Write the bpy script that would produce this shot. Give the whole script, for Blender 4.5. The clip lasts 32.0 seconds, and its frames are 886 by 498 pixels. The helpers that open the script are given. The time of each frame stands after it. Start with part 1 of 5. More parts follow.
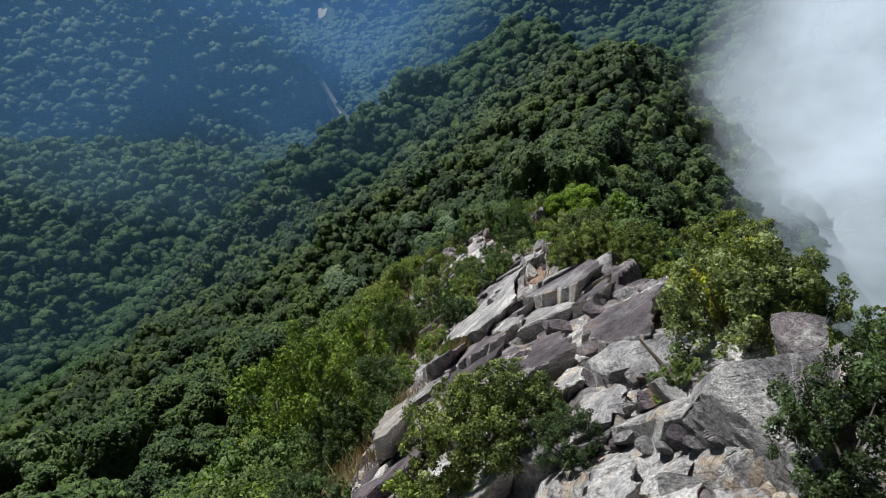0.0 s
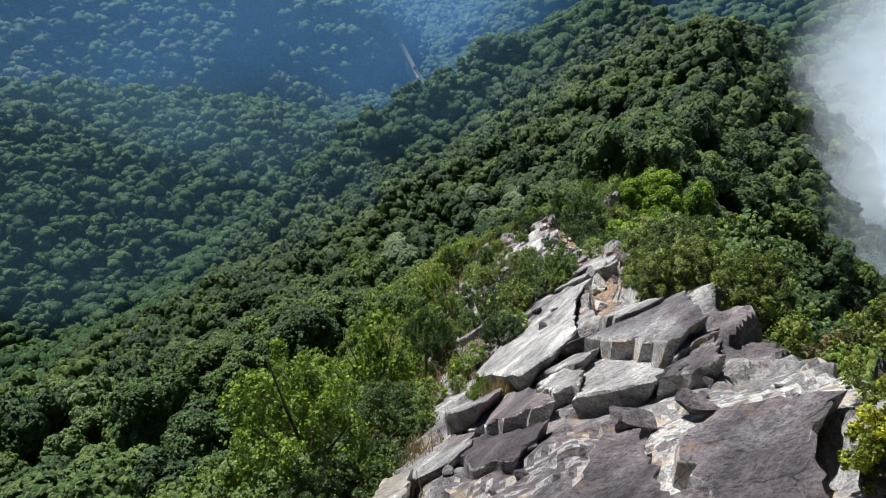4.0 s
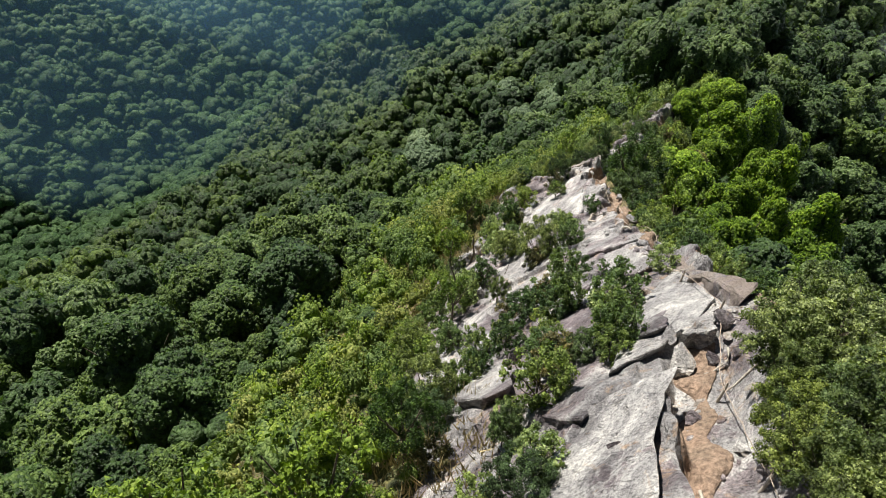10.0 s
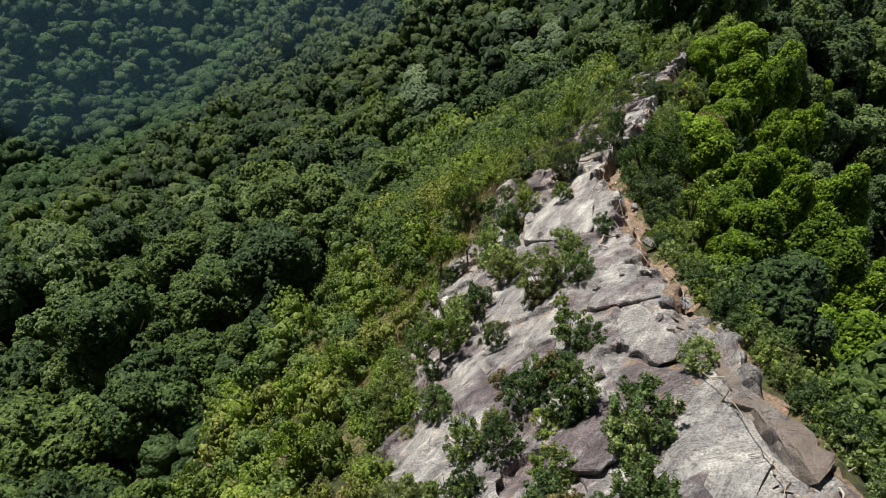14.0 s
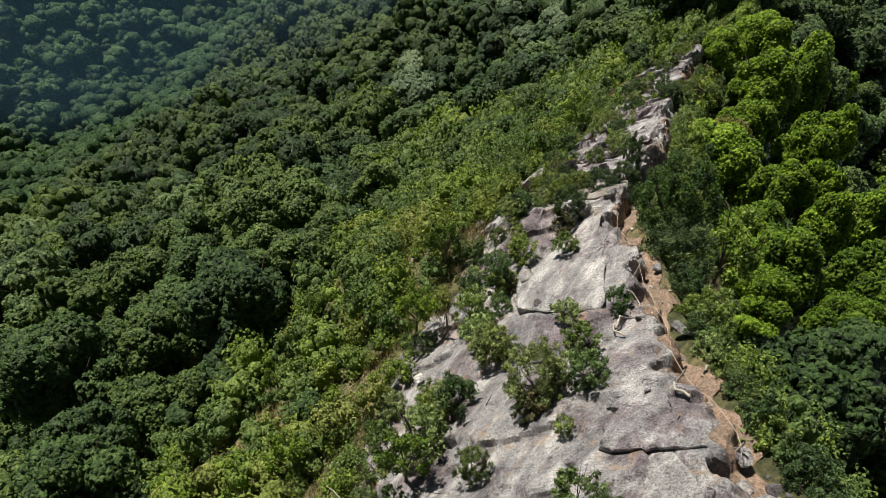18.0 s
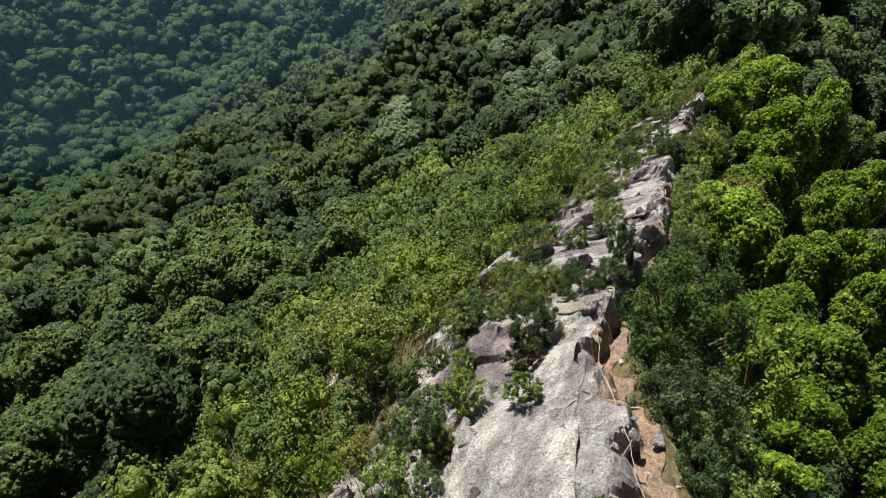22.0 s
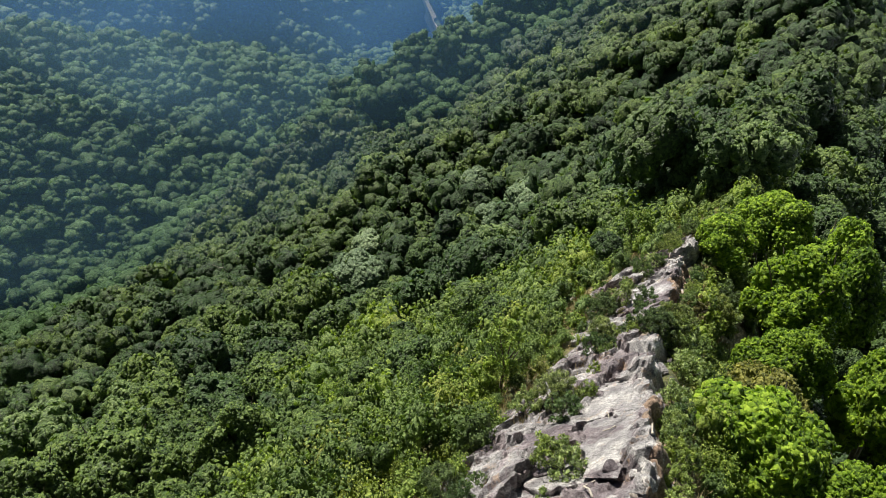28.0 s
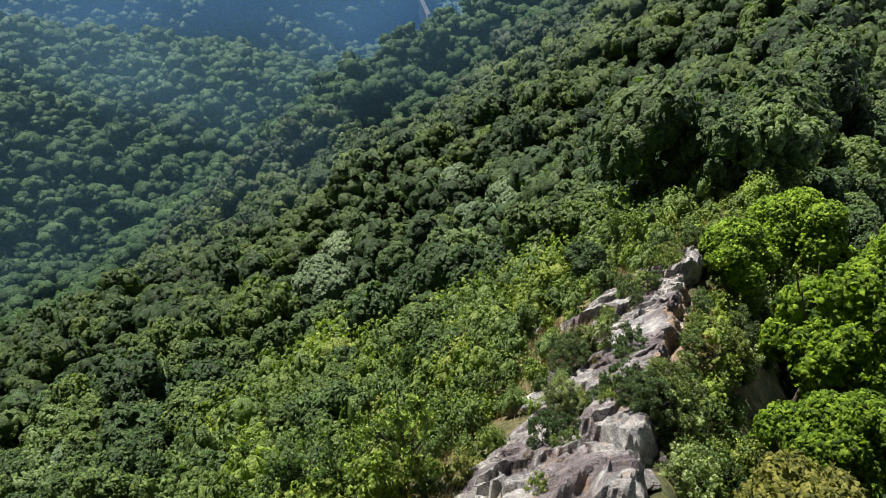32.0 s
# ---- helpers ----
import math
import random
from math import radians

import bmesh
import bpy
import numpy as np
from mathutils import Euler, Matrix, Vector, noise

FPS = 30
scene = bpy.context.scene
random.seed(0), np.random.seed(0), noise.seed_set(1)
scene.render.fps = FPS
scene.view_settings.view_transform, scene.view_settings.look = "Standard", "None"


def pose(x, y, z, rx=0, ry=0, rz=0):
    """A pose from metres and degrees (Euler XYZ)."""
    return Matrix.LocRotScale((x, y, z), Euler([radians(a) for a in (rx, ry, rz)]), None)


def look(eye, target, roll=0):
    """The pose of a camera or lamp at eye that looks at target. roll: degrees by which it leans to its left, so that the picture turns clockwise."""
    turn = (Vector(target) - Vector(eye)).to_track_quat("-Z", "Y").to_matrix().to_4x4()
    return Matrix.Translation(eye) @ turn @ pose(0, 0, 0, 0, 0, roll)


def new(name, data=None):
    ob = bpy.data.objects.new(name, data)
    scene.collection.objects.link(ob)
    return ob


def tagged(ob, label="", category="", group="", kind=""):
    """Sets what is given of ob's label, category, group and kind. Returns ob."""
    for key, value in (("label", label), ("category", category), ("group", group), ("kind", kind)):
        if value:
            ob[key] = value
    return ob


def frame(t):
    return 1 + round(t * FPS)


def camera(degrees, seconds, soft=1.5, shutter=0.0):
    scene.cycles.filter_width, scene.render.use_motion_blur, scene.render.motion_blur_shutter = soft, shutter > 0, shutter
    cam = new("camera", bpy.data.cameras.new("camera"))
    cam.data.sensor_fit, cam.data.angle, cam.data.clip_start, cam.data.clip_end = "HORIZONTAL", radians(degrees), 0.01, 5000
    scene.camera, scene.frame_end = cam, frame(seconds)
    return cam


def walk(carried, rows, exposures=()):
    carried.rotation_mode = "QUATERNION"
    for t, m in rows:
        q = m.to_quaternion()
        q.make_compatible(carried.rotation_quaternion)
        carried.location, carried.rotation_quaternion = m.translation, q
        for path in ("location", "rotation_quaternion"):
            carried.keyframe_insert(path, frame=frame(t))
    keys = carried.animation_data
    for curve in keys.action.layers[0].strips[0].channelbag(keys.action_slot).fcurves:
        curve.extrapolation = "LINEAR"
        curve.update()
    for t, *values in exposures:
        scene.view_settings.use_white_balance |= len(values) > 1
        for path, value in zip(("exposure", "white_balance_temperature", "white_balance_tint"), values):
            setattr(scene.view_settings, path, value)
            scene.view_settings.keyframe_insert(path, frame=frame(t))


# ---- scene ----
cam = camera(67.7, 32.0, soft=0.6)

PATH = [
    (0, (-0.012, 0.28, 100.006), (-0.016, 2.01, 99.002), 0.4),
    (0.5, (0.2, 0.847, 99.688), (0.173, 2.575, 98.682), 0.6),
    (1, (0.315, 1.466, 99.342), (0.257, 3.193, 98.334), 0.8),
    (1.5, (0.379, 2.169, 99.016), (0.291, 3.893, 98.006), 0.9),
    (2, (0.454, 2.918, 98.755), (0.338, 4.639, 97.743), 1.1),
    (2.5, (0.531, 3.676, 98.518), (0.391, 5.39, 97.496), 1.2),
    (3, (0.589, 4.449, 98.292), (0.429, 6.151, 97.252), 1.3),
    (3.5, (0.639, 5.316, 98.1), (0.459, 7.002, 97.037), 1.5),
    (5.5, (0.558, 9.253, 97.18), (0.326, 10.872, 96.03), 1.7),
    (6, (0.467, 10.219, 96.934), (0.231, 11.821, 95.762), 1.9),
    (6.5, (0.359, 11.165, 96.708), (0.121, 12.75, 95.512), 2.0),
    (7, (0.258, 12.098, 96.494), (0.019, 13.664, 95.273), 2.0),
    (7.5, (0.138, 13.054, 96.269), (-0.103, 14.601, 95.025), 2.1),
    (8, (0.083, 14.044, 96.039), (-0.158, 15.573, 94.772), 2.1),
    (8.5, (0.02, 15.072, 95.783), (-0.22, 16.581, 94.493), 2.1),
    (9, (0.003, 16.088, 95.557), (-0.236, 17.578, 94.245), 2.2),
    (9.5, (0.01, 17.092, 95.334), (-0.229, 18.561, 93.999), 2.2),
    (10, (0.009, 18.132, 95.223), (-0.229, 19.58, 93.864), 2.3),
    (10.5, (-0.003, 19.123, 95.234), (-0.239, 20.551, 93.853), 2.2),
    (11, (-0.062, 20.061, 95.333), (-0.294, 21.467, 93.93), 2.1),
    (11.5, (-0.169, 20.948, 95.461), (-0.398, 22.333, 94.037), 2.1),
    (12, (-0.275, 21.831, 95.552), (-0.499, 23.195, 94.107), 2.0),
    (12.5, (-0.358, 22.688, 95.591), (-0.577, 24.032, 94.126), 2.1),
    (13, (-0.471, 23.552, 95.548), (-0.685, 24.877, 94.065), 2.2),
    (13.5, (-0.592, 24.407, 95.441), (-0.801, 25.714, 93.941), 2.3),
    (14, (-0.717, 25.294, 95.226), (-0.922, 26.585, 93.712), 2.4),
    (14.5, (-0.791, 26.206, 94.902), (-0.994, 27.484, 93.377), 2.4),
    (16.5, (-1.143, 30.035, 93.364), (-1.34, 31.284, 91.815), 2.4),
    (17, (-1.091, 31.095, 92.996), (-1.288, 32.343, 91.446), 2.3),
    (17.5, (-0.984, 32.162, 92.552), (-1.182, 33.409, 91.001), 2.3),
    (18, (-0.848, 33.245, 92.034), (-1.047, 34.492, 90.484), 2.3),
    (18.5, (-0.673, 34.331, 91.454), (-0.872, 35.58, 89.904), 2.3),
    (19, (-0.499, 35.393, 90.84), (-0.699, 36.641, 89.29), 2.3),
    (19.5, (-0.305, 36.461, 90.198), (-0.504, 37.71, 88.648), 2.4),
    (20, (-0.117, 37.563, 89.527), (-0.316, 38.811, 87.976), 2.4),
    (20.5, (0.092, 38.693, 88.828), (-0.107, 39.941, 87.278), 2.4),
    (21, (0.297, 39.838, 88.171), (0.094, 41.096, 86.629), 2.4),
    (21.5, (0.514, 40.993, 87.59), (0.303, 42.29, 86.082), 2.2),
    (22, (0.748, 42.14, 86.974), (0.526, 43.478, 85.505), 2.1),
    (22.5, (1.005, 43.321, 86.312), (0.773, 44.696, 84.878), 1.9),
    (23, (1.228, 44.486, 85.627), (0.986, 45.893, 84.227), 1.9),
    (23.5, (1.419, 45.664, 84.947), (1.171, 47.103, 83.58), 1.8),
    (24, (1.576, 46.85, 84.249), (1.323, 48.32, 82.917), 1.8),
    (24.5, (1.648, 47.963, 83.544), (1.391, 49.46, 82.243), 1.9),
    (25, (1.785, 49.103, 82.88), (1.525, 50.623, 81.607), 2.0),
    (25.5, (2.01, 50.277, 82.27), (1.748, 51.818, 81.023), 2.0),
    (27.5, (3.3, 55.537, 80.122), (3.042, 57.123, 78.932), 2.1),
    (28, (3.653, 56.925, 79.522), (3.4, 58.512, 78.331), 2.2),
    (28.5, (3.976, 58.36, 78.83), (3.725, 59.946, 77.638), 2.2),
    (29, (4.267, 59.823, 78.026), (4.017, 61.409, 76.833), 2.1),
    (29.5, (4.549, 61.302, 77.152), (4.299, 62.887, 75.958), 2.1),
    (30, (4.846, 62.788, 76.232), (4.597, 64.373, 75.038), 2.0),
    (30.5, (5.207, 64.293, 75.339), (4.958, 65.878, 74.146), 2.0),
    (31, (5.6, 65.79, 74.468), (5.351, 67.376, 73.275), 2.0),
    (31.5, (6.014, 67.3, 73.626), (5.765, 68.886, 72.433), 2.0),
    (32, (6.468, 68.83, 72.797), (6.219, 70.415, 71.604), 2.0),
]
EXPOSURES = ((0, 0.42, 5950, 10), (3, 0.77, 5950, 10), (6, 0.97, 6100, 10), (9, 1.04, 6300, 10), (10, 1.02, 6400, 10), (11, 0.66, 6500, 10),
             (13, 0.6, 6500, 10), (20, 0.7, 6500, 10), (24, 1.07, 6500, 10), (32, 1.14, 6500, 10))
walk(cam, [(t, look(eye, target, roll)) for t, eye, target, roll in PATH], EXPOSURES)

# ---- light: clear sky, high sun ahead and to the left of the flight ----
SUN_AZ, SUN_EL = -46.0, 56.0
world = bpy.data.worlds.new("sky")
scene.world = world
world.use_nodes = True
wn = world.node_tree
sky = wn.nodes.new("ShaderNodeTexSky")
sky.sky_type = "NISHITA"
sky.sun_disc = False
sky.sun_elevation = radians(SUN_EL)
sky.sun_rotation = radians(SUN_AZ)
sky.altitude = 1200
wn.nodes["Background"].inputs["Strength"].default_value = 0.021
wn.links.new(sky.outputs[0], wn.nodes["Background"].inputs["Color"])
sun_data = bpy.data.lights.new("sun", "SUN")
sun_data.energy = 5.0
sun_data.angle = radians(0.5)
sun_data.color = (1.0, 0.95, 0.86)
sun = new("sun", sun_data)
SUN_DIR = Vector((math.sin(radians(SUN_AZ)) * math.cos(radians(SUN_EL)), math.cos(radians(SUN_AZ)) * math.cos(radians(SUN_EL)), math.sin(radians(SUN_EL))))
sun.matrix_world = look(SUN_DIR * 300, (0, 0, 0))

rng = np.random.default_rng(7)


# ---- materials ----
def nodes_of(name):
    m = bpy.data.materials.new(name)
    m.use_nodes = True
    nt = m.node_tree
    return m, nt, nt.nodes, nt.links, nt.nodes["Principled BSDF"]


def noise_node(nt, scale, detail=4.0, rough=0.55, vec=None, dist=0.0):
    n = nt.nodes.new("ShaderNodeTexNoise")
    n.inputs["Scale"].default_value = scale
    n.inputs["Detail"].default_value = detail
    n.inputs["Roughness"].default_value = rough
    n.inputs["Distortion"].default_value = dist
    if vec is not None:
        nt.links.new(vec, n.inputs["Vector"])
    return n


def ramp_node(nt, fac, stops):
    r = nt.nodes.new("ShaderNodeValToRGB")
    e = r.color_ramp.elements
    while len(e) < len(stops):
        e.new(0.5)
    for el, (p, c) in zip(e, stops):
        el.position = p
        el.color = (*c, 1) if len(c) == 3 else c
    nt.links.new(fac, r.inputs["Fac"])
    return r


def mix_node(nt, kind, fac, a, b):
    m = nt.nodes.new("ShaderNodeMix")
    m.data_type = "RGBA"
    m.blend_type = kind
    for sock, v in ((m.inputs[0], fac), (m.inputs[6], a), (m.inputs[7], b)):
        if hasattr(v, "is_linked"):
            nt.links.new(v, sock)
        elif isinstance(v, (tuple, list)):
            sock.default_value = (*v, 1)
        else:
            sock.default_value = v
    return m.outputs[2]


def math_node(nt, op, a, b=0.0, clamp=False):
    m = nt.nodes.new("ShaderNodeMath")
    m.operation = op
    m.use_clamp = clamp
    for sock, v in zip(m.inputs, (a, b)):
        if hasattr(v, "is_linked"):
            nt.links.new(v, sock)
        else:
            sock.default_value = v
    return m.outputs[0]


def leaf_material(name, dark, mid, light, patch=0.05, per_object=True, cluster=2.6, clear=0.22, gloss=0.36, vary=0.95, kinds=None):
    """Foliage: hue varies by leaf cluster, tree by tree and over large patches; light passes through the leaves."""
    m, nt, nd, ln, bs = nodes_of(name)
    geo = nd.new("ShaderNodeNewGeometry")
    obi = nd.new("ShaderNodeObjectInfo")
    big = noise_node(nt, patch, 2.0, 0.5, geo.outputs["Position"])
    vor = nd.new("ShaderNodeTexVoronoi")
    vor.inputs["Scale"].default_value = cluster
    ln.new(geo.outputs["Position"], vor.inputs["Vector"])
    fine = noise_node(nt, cluster * 3.5, 3.0, 0.7, geo.outputs["Position"])
    sep = nd.new("ShaderNodeSeparateColor")
    ln.new(vor.outputs["Color"], sep.inputs[0])
    mixed = math_node(nt, "ADD", math_node(nt, "MULTIPLY", sep.outputs[0], 0.45), math_node(nt, "MULTIPLY", geo.outputs["Random Per Island"], 0.25))
    mixed = math_node(nt, "ADD", mixed, math_node(nt, "MULTIPLY", fine.outputs["Fac"], 0.3))
    r1 = ramp_node(nt, mixed, [(0.22, dark), (0.5, mid), (0.76, light)])
    if per_object:
        tone = obi.outputs["Random"]
    else:
        kin = nd.new("ShaderNodeAttribute")
        kin.attribute_name = "tone"
        tone = math_node(nt, "ADD", math_node(nt, "MULTIPLY", kin.outputs["Fac"], 0.85), math_node(nt, "MULTIPLY", big.outputs["Fac"], 0.2))
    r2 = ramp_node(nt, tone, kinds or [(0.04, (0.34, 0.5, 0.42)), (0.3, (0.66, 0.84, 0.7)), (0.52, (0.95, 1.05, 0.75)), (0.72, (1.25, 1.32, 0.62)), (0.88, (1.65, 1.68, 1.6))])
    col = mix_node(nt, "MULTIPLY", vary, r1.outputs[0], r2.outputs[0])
    ln.new(col, bs.inputs["Base Color"])
    bs.inputs["Roughness"].default_value = 0.46
    bs.inputs["Specular IOR Level"].default_value = gloss
    bp = nd.new("ShaderNodeBump")
    bp.inputs["Strength"].default_value = 0.8
    bp.inputs["Distance"].default_value = 0.8 / cluster
    hgt = math_node(nt, "ADD", math_node(nt, "MULTIPLY", vor.outputs["Distance"], -1.0), math_node(nt, "MULTIPLY", fine.outputs["Fac"], 0.6))
    ln.new(hgt, bp.inputs["Height"])
    ln.new(bp.outputs[0], bs.inputs["Normal"])
    tr = nd.new("ShaderNodeBsdfTranslucent")
    ln.new(mix_node(nt, "MULTIPLY", 1.0, col, (1.3, 1.4, 0.5)), tr.inputs["Color"])
    ms = nd.new("ShaderNodeMixShader")
    ms.inputs[0].default_value = clear
    ln.new(bs.outputs[0], ms.inputs[1])
    ln.new(tr.outputs[0], ms.inputs[2])
    ln.new(ms.outputs[0], nd["Material Output"].inputs["Surface"])
    return m


def rock_material(name, warm=0.0, tint=(0.46, 0.3, 0.17), cover=0.55, clean=0.42, veins=0.12, gain=1.0):
    """Banded grey gneiss: violet-grey lichen films, pale scoured bands, dark cracks, ochre stains."""
    m, nt, nd, ln, bs = nodes_of(name)
    geo = nd.new("ShaderNodeNewGeometry")
    obi = nd.new("ShaderNodeObjectInfo")
    pos = geo.outputs["Position"]
    mp = nd.new("ShaderNodeMapping")
    mp.inputs["Rotation"].default_value = (0.5, -0.55, 0.35)
    mp.inputs["Scale"].default_value = (1.0, 0.5, 2.2)
    ln.new(pos, mp.inputs["Vector"])
    band = noise_node(nt, 0.8, 9.0, 0.62, mp.outputs[0], 0.15)
    blot = noise_node(nt, 0.3, 10.0, 0.68, pos, 0.3)
    fine = noise_node(nt, 14.0, 8.0, 0.75, pos)
    pits = noise_node(nt, 4.0, 8.0, 0.7, pos)
    base = ramp_node(nt, band.outputs["Fac"], [(0.3, (0.12, 0.115, 0.12)), (0.42, (0.23, 0.223, 0.228)), (0.52, (0.33, 0.322, 0.322)), (0.65, (0.56, 0.545, 0.53))])
    where = math_node(nt, "ADD", blot.outputs["Fac"], math_node(nt, "MULTIPLY", math_node(nt, "SUBTRACT", obi.outputs["Random"], clean), 0.16))
    where = math_node(nt, "ADD", where, math_node(nt, "MULTIPLY", math_node(nt, "SUBTRACT", pits.outputs["Fac"], 0.5), 0.16))
    film = ramp_node(nt, where, [(0.38, (0.42, 0.34, 0.37)), (0.49, (0.6, 0.52, 0.55)), (0.52, (0.95, 0.93, 0.93)), (0.6, (1.05, 1.04, 1.03)), (0.66, (1.35, 1.33, 1.29))])
    col = mix_node(nt, "MULTIPLY", 0.92, base.outputs[0], film.outputs[0])
    speck = ramp_node(nt, fine.outputs["Fac"], [(0.38, (0.4, 0.4, 0.4)), (0.5, (0.95, 0.95, 0.95)), (0.62, (1.5, 1.5, 1.46))])
    col = mix_node(nt, "MULTIPLY", 0.9, col, speck.outputs[0])
    vein = noise_node(nt, 0.9, 6.0, 0.6, mp.outputs[0], 1.6)
    pale = ramp_node(nt, vein.outputs["Fac"], [(0.44, (0, 0, 0)), (0.5, (1, 1, 1)), (0.53, (0, 0, 0))])
    col = mix_node(nt, "MIX", math_node(nt, "MULTIPLY", pale.outputs[0], veins), col, (0.6, 0.59, 0.57))
    hole = ramp_node(nt, pits.outputs["Fac"], [(0.3, (0.35, 0.33, 0.34)), (0.42, (1, 1, 1))])
    col = mix_node(nt, "MULTIPLY", 0.8, col, hole.outputs[0])
    st = noise_node(nt, 1.5, 7.0, 0.7, pos, 0.8)
    stain = ramp_node(nt, st.outputs["Fac"], [(0.6 - warm, (0, 0, 0)), (0.7 - warm, (1, 1, 1))])
    col = mix_node(nt, "MIX", math_node(nt, "MULTIPLY", stain.outputs[0], cover), col, tint)
    # joints: long dark cracks in two directions, broken off in patches
    lines = []
    for turn, size in (((0.5, -0.55, 0.35), (0.35, 1.5, 0.8)), ((0.3, -0.5, -1.0), (0.3, 1.2, 0.8))):
        jm = nd.new("ShaderNodeMapping")
        jm.inputs["Rotation"].default_value = turn
        jm.inputs["Scale"].default_value = size
        ln.new(pos, jm.inputs["Vector"])
        jn = noise_node(nt, 0.8, 5.0, 0.5, jm.outputs[0], 0.2)
        lines.append(ramp_node(nt, jn.outputs["Fac"], [(0.488, (0, 0, 0)), (0.498, (1, 1, 1)), (0.51, (0, 0, 0))]).outputs[0])
    crack = math_node(nt, "MULTIPLY", math_node(nt, "MAXIMUM", lines[0], lines[1]), ramp_node(nt, pits.outputs["Fac"], [(0.5, (0, 0, 0)), (0.58, (1, 1, 1))]).outputs[0])
    col = mix_node(nt, "MULTIPLY", math_node(nt, "MULTIPLY", crack, 0.5), col, (0.22, 0.18, 0.15))
    each = ramp_node(nt, obi.outputs["Random"], [(0.0, (0.72 * gain, 0.69 * gain, 0.72 * gain)), (0.5, (gain, gain, gain)), (1.0, (1.1 * gain, 1.09 * gain, 1.06 * gain))])
    col = mix_node(nt, "MULTIPLY", 0.85, col, each.outputs[0])
    ln.new(col, bs.inputs["Base Color"])
    bs.inputs["Roughness"].default_value = 0.68
    bs.inputs["Specular IOR Level"].default_value = 0.35
    relief = math_node(nt, "ADD", math_node(nt, "MULTIPLY", band.outputs["Fac"], 0.5), math_node(nt, "MULTIPLY", fine.outputs["Fac"], 0.3))
    relief = math_node(nt, "ADD", relief, math_node(nt, "MULTIPLY", pits.outputs["Fac"], 0.4))
    relief = math_node(nt, "SUBTRACT", relief, math_node(nt, "MULTIPLY", crack, 0.25))
    bp = nd.new("ShaderNodeBump")
    bp.inputs["Strength"].default_value = 1.0
    bp.inputs["Distance"].default_value = 0.4
    ln.new(relief, bp.inputs["Height"])
    ln.new(bp.outputs[0], bs.inputs["Normal"])
    return m


def plain_material(name, dark, light, scale, rough=0.9, bump=0.05):
    m, nt, nd, ln, bs = nodes_of(name)
    geo = nd.new("ShaderNodeNewGeometry")
    n1 = noise_node(nt, scale, 6.0, 0.65, geo.outputs["Position"])
    n2 = noise_node(nt, scale * 0.13, 3.0, 0.5, geo.outputs["Position"])
    r = ramp_node(nt, n1.outputs["Fac"], [(0.3, dark), (0.7, light)])
    w = ramp_node(nt, n2.outputs["Fac"], [(0.35, (0.75, 0.78, 0.72)), (0.65, (1.15, 1.1, 1.0))])
    ln.new(mix_node(nt, "MULTIPLY", 0.8, r.outputs[0], w.outputs[0]), bs.inputs["Base Color"])
    bs.inputs["Roughness"].default_value = rough
    bp = nd.new("ShaderNodeBump")
    bp.inputs["Distance"].default_value = bump
    ln.new(n1.outputs["Fac"], bp.inputs["Height"])
    ln.new(bp.outputs[0], bs.inputs["Normal"])
    return m


ROCK = rock_material("banded_gneiss")
ROCK_WARM = rock_material("stained_gneiss", 0.05, clean=0.4)
ROCK_FILM = rock_material("lichen_filmed_gneiss", clean=0.85, veins=0.06)
ROCK_DULL = rock_material("dulled_gneiss", 0.03, clean=0.58, veins=0.1)
ROCK_WAVY = rock_material("wavy_gneiss", 0.0, clean=-0.2, veins=0.45)
ROCK_PALE = rock_material("scoured_gneiss", 0.0, clean=-0.45, veins=0.45, gain=1.1)
ROCK_SCOURED = rock_material("scoured_stained_gneiss", 0.1, (0.5, 0.36, 0.22), clean=-0.35, veins=0.5, gain=1.45)
ROCK_FRESH = rock_material("fresh_pale_gneiss", 0.06, (0.52, 0.42, 0.3), clean=-0.5, veins=0.6, gain=1.5)
ROCK_CREAM = rock_material("fresh_broken_gneiss", 0.2, (0.42, 0.35, 0.26), 0.5)
SOIL = plain_material("ochre_soil", (0.09, 0.06, 0.045), (0.37, 0.265, 0.2), 9.0, bump=0.12)
BARK = plain_material("bark", (0.05, 0.04, 0.03), (0.16, 0.13, 0.1), 6.0)
DEADWOOD = plain_material("weathered_wood", (0.25, 0.22, 0.19), (0.5, 0.46, 0.41), 7.0)
ROPE = plain_material("rope", (0.32, 0.25, 0.21), (0.52, 0.43, 0.37), 20.0)
STRAW = plain_material("dry_grass", (0.3, 0.24, 0.12), (0.5, 0.42, 0.24), 8.0)
LEAF_FOREST = leaf_material("forest_leaves", (0.015, 0.03, 0.008), (0.06, 0.1, 0.023), (0.14, 0.19, 0.058), cluster=4.5,
                            kinds=[(0.04, (0.4, 0.55, 0.45)), (0.35, (0.75, 0.9, 0.72)), (0.65, (0.95, 1.02, 0.72)), (0.92, (1.15, 1.2, 0.85))])
LEAF_SILVER = leaf_material("silvery_leaves", (0.05, 0.08, 0.04), (0.125, 0.175, 0.085), (0.26, 0.32, 0.18), cluster=4.0, vary=0.5)
LEAF_LIME = leaf_material("lime_leaves", (0.024, 0.052, 0.006), (0.113, 0.188, 0.013), (0.28, 0.38, 0.04), cluster=4.0, clear=0.4, gloss=0.25, vary=0.5)
LEAF_SHRUB = leaf_material("shrub_leaves", (0.046, 0.058, 0.026), (0.122, 0.162, 0.064), (0.31, 0.355, 0.16), cluster=6.0, clear=0.35)
